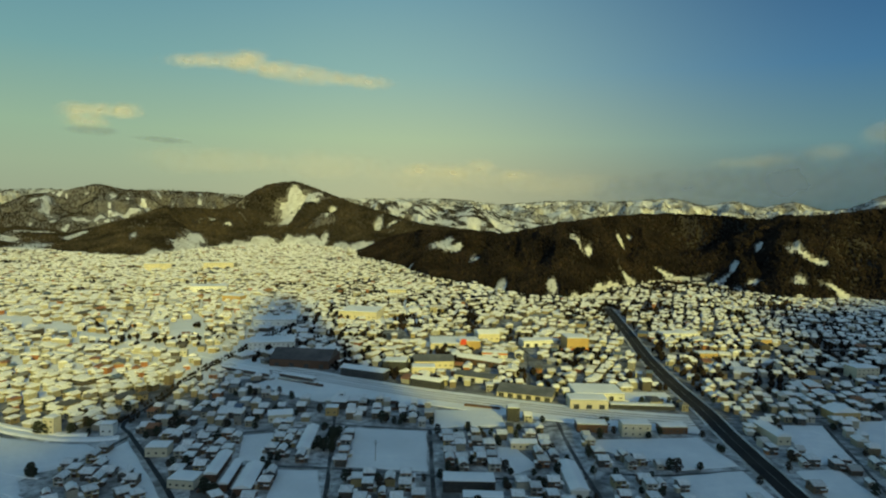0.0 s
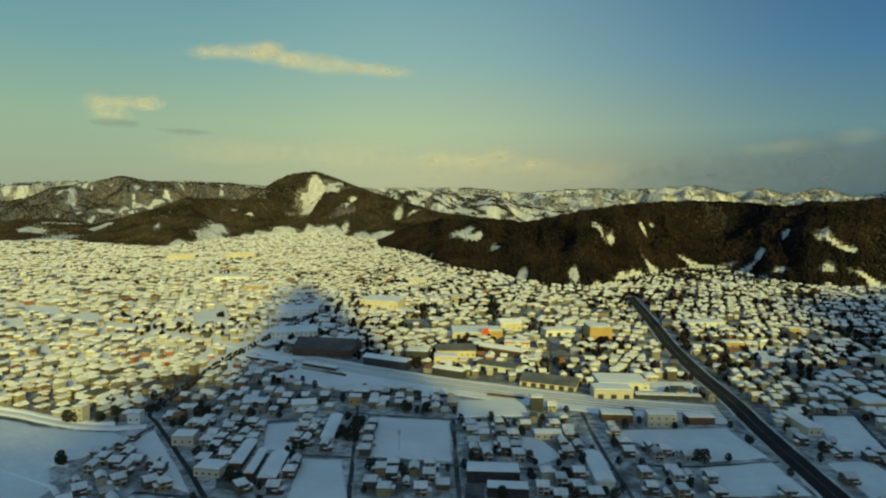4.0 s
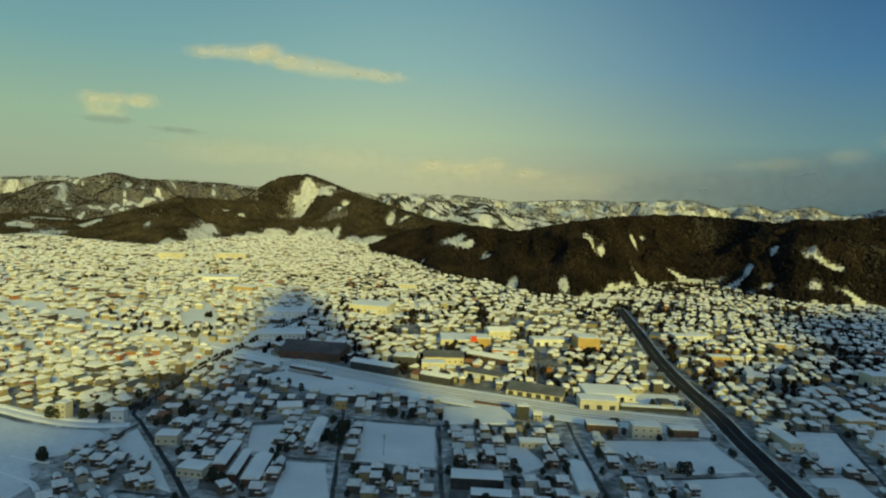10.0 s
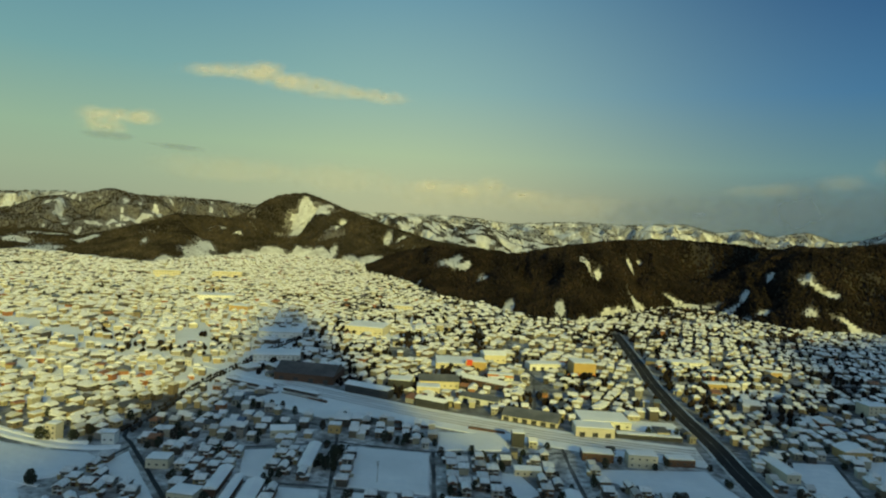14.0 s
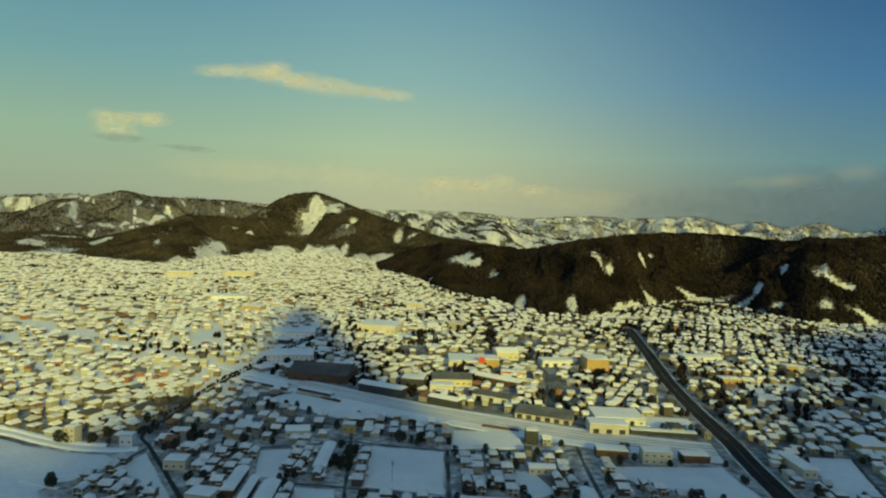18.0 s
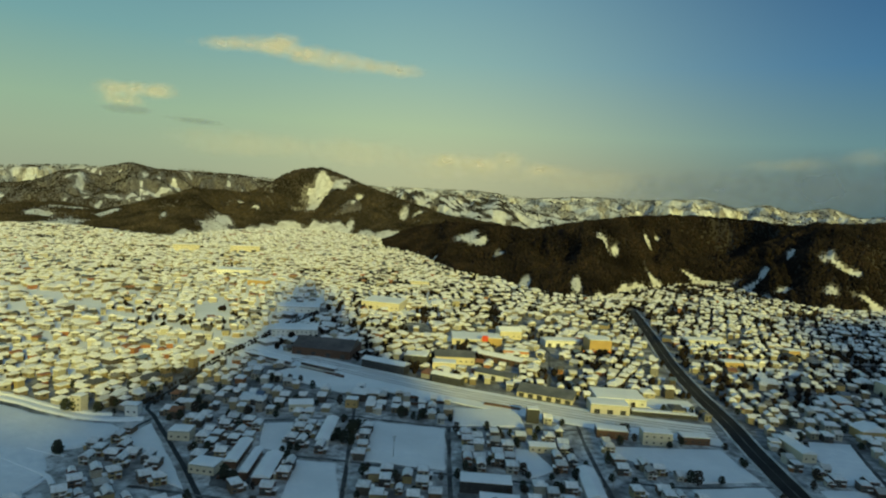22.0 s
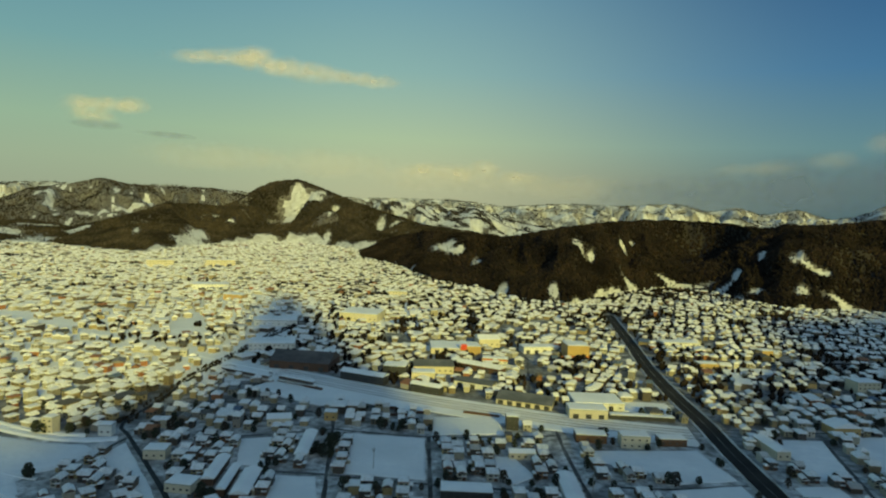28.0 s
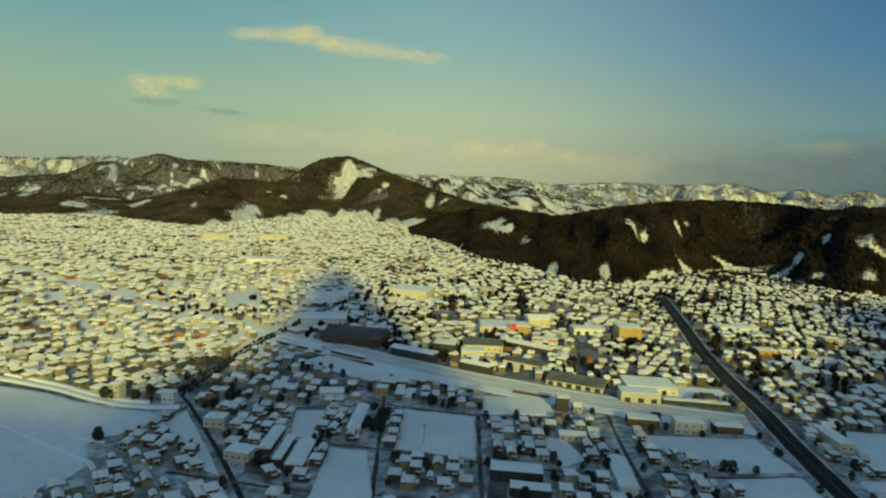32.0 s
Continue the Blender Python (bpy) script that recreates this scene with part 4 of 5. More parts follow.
def house_template(k, w, d, eave, style, rise, annex):
    """One dwelling: walls, roof sheet, its snow load, windows, door and a lean-to. Front towards -y, centred on the plot."""
    root = new("house")
    w, d = w * 0.82, d * 0.86
    hx, hy, over, thick = w / 2, d / 2, 0.4, 0.5
    slid = (0.12, 0.5, 0.2, 0.34)[k % 4]        # how far the snow has drawn back from the eaves
    if style == "gable_x":      # ridge along x
        wv = turned(gable_wall(hy, eave, rise, -hx, hx))
        rv = turned(extruded(gable_section(hy, eave - 0.02, rise, over, 0.16, 0.1), -hx - 0.4, hx + 0.4))
        sv = turned(extruded(gable_section(hy, eave + 0.15, rise, over - slid, thick), -hx - 0.32, hx + 0.32))
    elif style == "gable_y":
        wv = gable_wall(hx, eave, rise, -hy, hy)
        rv = extruded(gable_section(hx, eave - 0.02, rise, over, 0.16, 0.1), -hy - 0.4, hy + 0.4)
        sv = extruded(gable_section(hx, eave + 0.15, rise, over - slid, thick), -hy - 0.32, hy + 0.32)
    elif style == "hip":
        wv = box(-hx, -hy, 0, hx, hy, eave)
        rv = hip_roof(hx, hy, eave, rise, over, 0.16)
        sv = hip_roof(hx, hy, eave + 0.17, rise, over - slid, thick)
    else:                        # flat roof with a parapet
        wv = box(-hx, -hy, 0, hx, hy, eave)
        rv = box(-hx - 0.2, -hy - 0.2, eave, hx + 0.2, hy + 0.2, eave + 0.3)
        sv = hip_roof(hx - 0.1, hy - 0.1, eave + 0.3, 0.18, 0.15, 0.5)
    piece("wall", mesh_of("wall", *wv, HOUSE_WALL), root)
    piece("roof", mesh_of("roof", *rv, EAVES), root, "coloured sheet-metal eaves")
    piece("snow_cover", mesh_of("snow_cover", *sv, HOUSE_SNOW), root, "thick rounded snow load")
    low, high = 0.7, eave - 1.25
    two = eave > 3.3
    window((1.7, 0.9), root, pose(-hx * 0.42, -hy - 0.01, low))
    if two:
        window((1.7, 0.9), root, pose(-hx * 0.38, -hy - 0.01, high))
        window((1.2, 0.9), root, pose(hx * 0.5, -hy - 0.01, high))
        for y in (-hy * 0.5, hy * 0.35):
            window((1.2, 0.9), root, pose(hx + 0.01, y, high, 0, 0, 90))
            window((1.2, 0.9), root, pose(-hx - 0.01, y, high, 0, 0, -90))
    else:
        window((1.2, 0.9), root, pose(hx + 0.01, 0, low, 0, 0, 90))
    piece("hood", HOOD, piece("door", DOOR, root, "dark entrance door under a small hood", pose(hx * 0.5, -hy - 0.01, 0)), "snow-covered porch hood")
    if annex:
        side = 1 if annex > 0 else -1
        aw, ad, ah = abs(annex), d * 0.45, 2.3
        x0, x1 = sorted((side * hx, side * (hx + aw)))
        y0, y1 = -hy * 0.9, -hy * 0.9 + ad
        piece("lean_to", mesh_of("lean_to", *box(x0, y0, 0, x1, y1, ah), HOUSE_WALL), root)
        v, f = hip_roof(aw / 2, ad / 2, 0, 0.25, 0.25, 0.5)
        piece("lean_to_snow", mesh_of("lean_to_snow", [(x + (x0 + x1) / 2 + side * 0.28, y + (y0 + y1) / 2, z + ah) for x, y, z in v], f, ROOF_SNOW), root)
    return root


SHAPES = [(6.6, 7.6, 3.5, "gable_x", 1.2, 1.5), (5.4, 7.8, 3.7, "gable_y", 1.1, 1.6), (6.8, 7.4, 3.6, "hip", 1.2, -1.4), (5.8, 7.2, 4.0, "flat", 0.2, -1.6),
          (6.9, 7.0, 2.5, "gable_x", 1.2, 0), (5.6, 7.6, 3.6, "gable_x", 1.2, -1.6), (6.4, 7.8, 3.8, "flat", 0.2, 1.5), (5.6, 7.2, 3.6, "gable_y", 1.0, 0),
          (7.2, 8.0, 3.7, "hip", 1.3, 0), (4.2, 4.8, 2.4, "gable_y", 0.8, 0)]
LABELS = ["two-storey house with a snow-laden gable roof", "two-storey house with snowy gable facing the street and a lean-to", "two-storey house under a snow-covered hip roof",
          "boxy two-storey house with a flat snow-covered roof", "low single-storey house with a broad snowy gable roof", "narrow two-storey house with lean-to under deep snow",
          "square flat-roofed house deep in snow", "small two-storey house with a snowy gable roof", "large two-storey house under a snowy hip roof", "small garden shed under a snowy gable"]
TEMPLATES = []
for k, shape in enumerate(SHAPES):
    TEMPLATES.append(tagged(house_template(k, *shape), LABELS[k], "house" if k != 9 else "shed", "houses of the town"))


# ---------------------------------------------------------------- large buildings
TAKEN = []          # footprints already built on: centre, half sizes, turn


def footprint(x, y, w, d, rot):
    r = radians(rot)
    TAKEN.append((x - math.sin(r) * d / 2, y + math.cos(r) * d / 2, w / 2, d / 2, r))


def large(name, label, x, y, w, d, h, rot, wall, roof=ROOF_SNOW, style="flat", bays=0, floors=1, band=None, doors=0):
    """A hall, shop or works; x, y is the middle of its front foot."""
    footprint(x, y, w, d, rot)
    root = tagged(new(name), label, name.replace("_", " "))
    root.matrix_basis = pose(x, y, 0, 0, 0, rot)
    snowy = roof is ROOF_SNOW
    if style == "flat":
        piece("wall", mesh_of("wall", *box(-w / 2, 0, 0, w / 2, d, h), wall), root)
        piece("parapet", mesh_of("parapet", *box(-w / 2 - 0.15, -0.15, h, w / 2 + 0.15, d + 0.15, h + 0.35), CONCRETE if wall is not DARK_WALL else DARK_WALL), root)
        v, f = hip_roof(w / 2 - 0.1, d / 2 - 0.1, h + 0.35, 0.12, 0.05, 0.5 if snowy else 0.1)
        piece("roof", mesh_of("roof", [(a, b + d / 2, c) for a, b, c in v], f, roof), root, "flat snow-covered roof" if snowy else "bare sheet roof")
    elif style == "gable_x":
        v, f = turned(gable_wall(d / 2, h, d * 0.16, -w / 2, w / 2))
        piece("wall", mesh_of("wall", [(a, b + d / 2, c) for a, b, c in v], f, wall), root)
        v, f = turned(extruded(gable_section(d / 2, h, d * 0.16, 0.5, 0.5 if snowy else 0.15, 0.5), -w / 2 - 0.4, w / 2 + 0.4))
        piece("roof", mesh_of("roof", [(a, b + d / 2, c) for a, b, c in v], f, roof), root, "pitched snow-covered roof" if snowy else "bare pitched sheet roof")
    else:
        v, f = gable_wall(w / 2, h, w * 0.16, 0, d)
        piece("wall", mesh_of("wall", v, f, wall), root)
        v, f = extruded(gable_section(w / 2, h, w * 0.16, 0.5, 0.5 if snowy else 0.15, 0.5), -0.4, d + 0.4)
        piece("roof", mesh_of("roof", v, f, roof), root, "pitched snow-covered roof" if snowy else "bare pitched sheet roof")
    if bays:
        for fl in range(floors):
            for b in range(bays):
                px = -w / 2 + w * (b + 0.5) / bays
                big = w / bays > 4.5
                window((1.7, 0.9) if big else (1.2, 0.9), root, pose(px, -0.01, (fl + 0.35) * h / floors))
    for b in range(doors):
        px = -w / 2 + w * (b + 0.5) / doors
        piece("loading_door", mesh_of("loading_door", *joined(box(px - 1.8, -0.06, 0, px + 1.8, 0.02, min(3.2, h - 0.8)), box(px - 2.0, -0.12, min(3.2, h - 0.8), px + 2.0, 0.02, min(3.4, h - 0.6))), DARK_WALL), root, "dark roller door")
    if band is not None:
        piece("fascia", mesh_of("fascia", *box(-w / 2 - 0.05, -0.22, h - 1.4, w / 2 + 0.05, 0.0, h - 0.1), band), root, "coloured fascia band")
    return root


large("factory", "large cream hall with a flat snow roof", -91, 708, 44, 40, 9, -8, CREAM, bays=8, floors=1)
shop = large("supermarket", "long low snowy shop with a tan front and red sign", 17, 571, 46, 32, 4.6, 3, CREAM, doors=4)
front = piece("front_block", mesh_of("front_block", *box(3.5, -0.5, 0, 22.5, 8, 7.6), ORANGE), shop, "tall tan front block")
piece("roof_snow", mesh_of("roof_snow", *box(3.3, -0.6, 7.6, 22.7, 8.2, 8.1), ROOF_SNOW), front)
piece("sign_panel", mesh_of("sign_panel", *box(4.4, -0.9, 4.4, 9.6, -0.5, 9.6), RED), shop, "square bright red sign panel")
works = large("shop_building", "tall ochre-clad shop with snow on its flat roof", 128, 568, 20, 20, 13, 6, ORANGE, bays=3, floors=1)
piece("canopy", mesh_of("canopy", *box(-16, -1.2, 0, 10.1, -0.05, 3.8), RUST), works, "low orange shopfront")
large("hall", "cream hall with a snowy gable", 50, 604, 21, 18, 8, 12, CREAM, style="gable_x", bays=4)
large("warehouse", "long low white warehouse under snow", 97, 588, 33, 15, 5.5, 12, WHITE, doors=4)
large("shed_building", "long narrow shed with a white snow roof beside the railway", 31, 514, 46, 11, 5, -30, BROWN, style="gable_x", doors=6)
large("shop_building", "low building with a red-brown fascia", 50, 540, 22, 9, 4.5, -6, WHITE, band=RUST, bays=5)
large("factory", "large dark brown hall with a bare roof", -109, 493, 48, 34, 6.5, -6, BROWN, roof=DARK_ROOF, style="gable_x", doors=4)
large("station_building", "dark railway building under a snowy roof", -56, 466, 36, 10, 6.5, -22, DARK_WALL, style="gable_x", doors=5)
large("warehouse", "dark grey block beside the railway", -33, 486, 18, 15, 8, -5, DARK_WALL, bays=4)
large("warehouse", "wide grey-roofed hall with a cream front", -2, 500, 32, 20, 6, 6, CREAM, roof=GREY_ROOF, style="gable_x", bays=7)
large("warehouse", "cream store with a flat roof", -10, 478, 18, 12, 6, 2, CREAM, bays=3)
large("shed_building", "dark-fronted shed along the railway", -8, 446, 23, 8, 5.5, -24, DARK_WALL, style="gable_x", doors=4)
large("shed_building", "broad grey-roofed freight hall along the railway", 60, 424, 38, 22, 3.4, -18, CREAM, roof=GREY_ROOF, style="gable_x", doors=6)
large("shed_building", "grey-roofed store near the railway", 27, 462, 30, 13, 4.5, -24, WHITE, roof=GREY_ROOF, style="gable_x", doors=3)
large("warehouse", "cream warehouse with a lit front wall", 100, 404, 25, 14, 6, 0, CREAM, doors=3)
large("warehouse", "broad low white-roofed hall", 112, 424, 34, 24, 4.5, 1, WHITE, bays=6)
large("freight_platform", "long low loading platform with a snowy edge", 136, 407, 42, 6, 2.2, -2, DARK_WALL, bays=0)
large("apartment_house", "cream block beside an open snow field", 116, 356, 16.5, 9, 7, -1, CREAM, bays=4, floors=2)
large("store_building", "low building with a snowy roof and pale front", 140, 362, 16, 8, 4, 2, BROWN, bays=4)
large("store_building", "low dark-walled house row under snow", 92, 362, 18, 9, 4.5, -2, BROWN, bays=4)
large("workshop", "low pale workshop with flat snow roof beside the stream", -114.5, 278, 12.6, 10, 3.8, -7, CREAM, bays=4)
for bx, by, bw, bl in ((-104, 286, 5.6, 27), (-94.5, 276, 3.6, 27), (-85, 272, 7.5, 27)):
    large("barn", "long narrow dark-sided barn with snow on its roof", bx, by, bw, bl, 3.6, 3, BROWN, style="gable_y")
large("school_wing", "long flat-roofed block under deep snow", 16, 280, 24, 10, 5, 0, DARK_WALL, bays=6)
large("school_wing", "lower block beside a dark yard", 21.5, 266, 18, 7, 4, -2, DARK_WALL, bays=6)
large("greenhouse", "long low snow-covered shed", 66, 277, 8, 32, 3.6, 0, WHITE, style="gable_y")
large("apartment_house", "cream apartment block with balcony windows", 344, 495, 20, 14, 9, 7, CREAM, bays=5, floors=3)
large("workshop", "wide tan house with a snowy gable", 261, 392, 18, 12, 5.5, 5, ORANGE, style="gable_y", bays=4)
large("row_house", "long house with a steep snowy roof beside the road", 197, 348, 8, 24, 5, 4, CREAM, style="gable_y", bays=2)
large("school", "long pale school block below the wooded hill", -516, 1159, 46, 16, 13, 24, CREAM, bays=10, floors=3)
large("school", "long pale school block below the wooded hill", -420, 1203, 54, 16, 13, 21, CREAM, bays=12, floors=3)
large("hospital", "flat-roofed white complex in the mountain's shadow", -146, 552, 40, 26, 6.5, 12, WHITE, bays=10, floors=2)
large("hall", "white hall with a big blue-white snow roof", -172, 662, 44, 26, 6, 10, WHITE, bays=6)
large("shop_building", "ochre house front among snowy roofs", 322, 610, 12, 10, 7, 10, ORANGE, bays=3)
large("shop_building", "tan low shop under snow", 241, 553, 18, 10, 5, 6, ORANGE, bays=4)
large("apartment_house", "pale block of flats near the hill", -60, 905, 26, 12, 9, 0, CREAM, bays=6, floors=3)
large("factory", "wide white-roofed works in the lit part of the town", -330, 905, 50, 30, 7, 15, WHITE, bays=8)
large("hall", "tan-fronted hall among houses", -270, 820, 26, 16, 7, -10, ORANGE, bays=4)
large("factory", "long low white-roofed store", 250, 640, 40, 16, 5, 8, WHITE, bays=6)

large("workshop", "broad pale workshop with a snowy roof among houses", -92, 368, 14, 9, 4.5, 14, CREAM, style="gable_x", bays=4)
large("apartment_house", "tall dark-walled house beside an open yard", 47.5, 378, 7.5, 7, 8, 0, DARK_WALL, bays=2, floors=2)
large("row_house", "long low cream row house under snow", 48, 333, 14, 6, 3.6, 2, CREAM, style="gable_x", bays=4)
large("store_building", "small ochre house by the railway", -64, 381, 7.5, 6, 5, 0, ORANGE, bays=2)
large("row_house", "long narrow snow-roofed row house", -68, 318, 6, 34, 4, 2, WHITE, style="gable_y", bays=1)
large("tower_house", "square cream tower house beside the bank lane", -212, 340, 6.5, 6, 9, -8, CREAM, bays=2, floors=3)
large("workshop", "wide pale house with a flat snow roof by the stream", -141, 313, 11, 9, 4.6, 4, CREAM, bays=3)
large("store_building", "small white store beside the stream", -180.5, 340.5, 7, 6, 6, 4, WHITE, bays=2)


def platform(x0, y0, x1, y1, label):
    """A station platform: concrete slab, snow on top, a canopy on posts."""
    n = math.hypot(x1 - x0, y1 - y0)
    root = tagged(new("station_platform"), label, "platform", "station platforms")
    root.matrix_basis = pose((x0 + x1) / 2, (y0 + y1) / 2, 0.45, 0, 0, math.degrees(math.atan2(y1 - y0, x1 - x0)))
    piece("slab", mesh_of("slab", *box(-n / 2, -2.2, 0, n / 2, 2.2, 1.1), CONCRETE), root)
    v, f = hip_roof(n / 2 - 0.4, 1.7, 1.1, 0.1, 0.2, 0.35)
    piece("snow_cover", mesh_of("snow_cover", v, f, ROOF_SNOW), root)
    c = n * 0.46
    # Side boards are added: dark strips in place of the shade under the canopy.
    piece("canopy", mesh_of("canopy", *joined(box(-c, -2.0, 4.0, c, 2.0, 4.25), box(-c, -2.0, 2.2, c, -1.9, 4.0), box(-c, 1.9, 3.1, c, 2.0, 4.0)), DARK_ROOF), root, "dark sheet canopy with boards standing in for its shade")
    v, f = hip_roof(c - 0.2, 1.8, 4.25, 0.1, 0.1, 0.4)
    piece("canopy_snow", mesh_of("canopy_snow", v, f, ROOF_SNOW), root)
    for k in range(7):
        px = -c + 0.8 + (2 * c - 1.6) * k / 6
        piece("post", mesh_of("post", *box(px - 0.13, -0.13, 1.4, px + 0.13, 0.13, 4.0), STEEL), root)


platform(-166, 478, -120, 457, "long snowed-in station platform with a dark canopy")
platform(-116, 461, -86, 447, "outer platform under snow with a dark canopy")


def timber_stack(x, y, n, rot, drop=0.0):
    root = tagged(new("timber_stack"), "low brown timber stack beside the rails", "timber stack", "timber stacks")
    root.matrix_basis = pose(x, y, 0.45 + drop, 0, 0, rot)
    for k, w in enumerate((1.0, 0.98, 0.95)):
        piece("layer", mesh_of("layer", *box(-n / 2 * w, -1.0 * w, 0.42 * k, n / 2 * w, 1.0 * w, 0.42 * k + 0.38), BROWN), root)
    piece("bearer", mesh_of("bearer", *box(-n / 2 + 0.4, -0.9, 0.38, n / 2 - 0.4, 0.9, 0.42), BARK), root)


timber_stack(-24, 395, 16, 8)
timber_stack(-8, 401, 8, -14)
timber_stack(30, 403, 24, -15)
timber_stack(-29, 408.5, 8, -8)
timber_stack(-88, 446, 17, -28)
for x, y, n, rot in ((-104, 276, 4.5, 20), (-98, 273, 3.5, -35), (-100, 279, 4, 70)):
    timber_stack(x, y, n, rot, -0.33)


# ---------------------------------------------------------------- the spread of houses
def free(x, y, r):
    if x < -198 and y < 334:
        return False
    if min(math.hypot(x - a, y - b) for a, b in CLUMPS) < r + 2.5 or min(to_line(line, x, y) for line in PADDY_PATHS) < r + 1.5:
        return False
    for poly, _ in FIELDS + YARDS:
        if inside(poly, x, y):
            return False
    for cx, cy, hx, hy, t in TAKEN:
        if abs(x - cx) > hx + hy + r or abs(y - cy) > hx + hy + r:
            continue
        c, s = math.cos(t), math.sin(t)
        u, v = (x - cx) * c + (y - cy) * s, -(x - cx) * s + (y - cy) * c
        if abs(u) < hx + r and abs(v) < hy + r:
            return False
    if to_line(ROAD, x, y) < 9.5 + r or to_line(RAIL, x, y) < (26.0 if y < (434 - 0.47 * (x + 15) if x < 45 else 404) else 16.5) + r or to_line(RAIL_LINE, x, y) < 4 + r or to_line(STREAM, x, y) < 4.5 + r or to_line(BANK_ROAD, x, y) < 5 + r:
        return False
    for line in STREETS:
        if to_line(line, x, y) < (5.0 if line[0] == (188, 552) else 2.2) + r:
            return False
    return True


def in_view(x, y):
    az = math.degrees(math.atan2(x, y))
    return -44 < az < 42


def town_edge(x, y):
    """Distance of the valley floor's rim in this direction."""
    az = math.degrees(math.atan2(x, y))
    if az < -7.4:
        return float(PEAK_HILL.foot(az)) + 15
    if az < 2:
        return float(RIGHT_HILL.foot(az)) + 20
    return float(RIGHT_HILL.foot(az)) + 8


def block_turn(x, y):
    if x < -112 and y < 300:
        return 38.0
    if -176 < x < 172 and y < 470:
        return 2.0
    if x >= 160 and y < 480:
        return -6.0
    if x < -172 and y < 480:
        return -18.0
    if x >= 130:
        return (-20.0, -8.0, -26.0, -14.0)[int(hashed(int(x // 190), int(y // 170), 3) * 3.99)]
    return (-30.0, 8.0, -12.0, 20.0)[int(hashed(int(x // 190), int(y // 170), 3) * 3.99)]


rng = random.Random(5)
PLOTS = []
size_b = 92.0
for bi in range(-22, 20):
    for bj in range(2, 23):
        bx, by = bi * size_b, bj * size_b
        if math.hypot(bx, by) > 2150 or by < 150:
            continue
        turn = block_turn(bx + 40, by + 40)
        c, s = math.cos(radians(turn)), math.sin(radians(turn))
        near = by < 420
        pu, pv = (7.9, 13.0) if near else (10.2, 15.5) if bx < -150 else (9.0, 15.0) if bx < 150 else (8.4, 15.5)
        for i in range(-7, 8):
            for j in range(-7, 8):
                u, v = i * pu + (0.9 if i % 2 else -0.9), j * pv + (1.3 if j % 2 else -1.3)
                wob = 0.8 if near else 1.6
                u, v = u + rng.uniform(-wob, wob), v + rng.uniform(-wob, wob) * 1.6 + (3.5 if i % 2 else -2.0)
                x, y = bx + 46 + u * c - v * s, by + 46 + u * s + v * c
                if not (bx < x < bx + size_b and by < y < by + size_b):
                    continue
                if not in_view(x, y) or math.hypot(x, y) > town_edge(x, y) or y < 200:
                    continue
                if rng.random() < (0.12 if x < -120 and y < 300 else 0.05 if near else 0.08) or not free(x, y, 3.2 if near else 3.8):
                    continue
                if not near and float(fbm(x / 42.0, y / 42.0, 91, 3)) > (0.45 if x < -60 else 0.30):
                    continue
                PLOTS.append((x, y, turn + rng.choice((0, 0, 0, 180)) + (rng.uniform(-3, 3) if near else rng.uniform(-9, 9) if x > 130 else rng.uniform(-20, 20))))
PLOTS.sort(key=lambda p: p[1] + 0.12 * abs(p[0]))
NEAR, FAR = PLOTS[:300], PLOTS[300:]

for k, (x, y, turn) in enumerate(NEAR):
    kind = rng.choice((0, 0, 1, 2, 2, 3, 4, 5, 6, 6, 7, 8, 9))
    copy_thing(TEMPLATES[kind], pose(x, y, 0, 0, 0, turn))
for t in TEMPLATES:
    for o in list(t.children_recursive) + [t]:
        bpy.data.objects.remove(o)


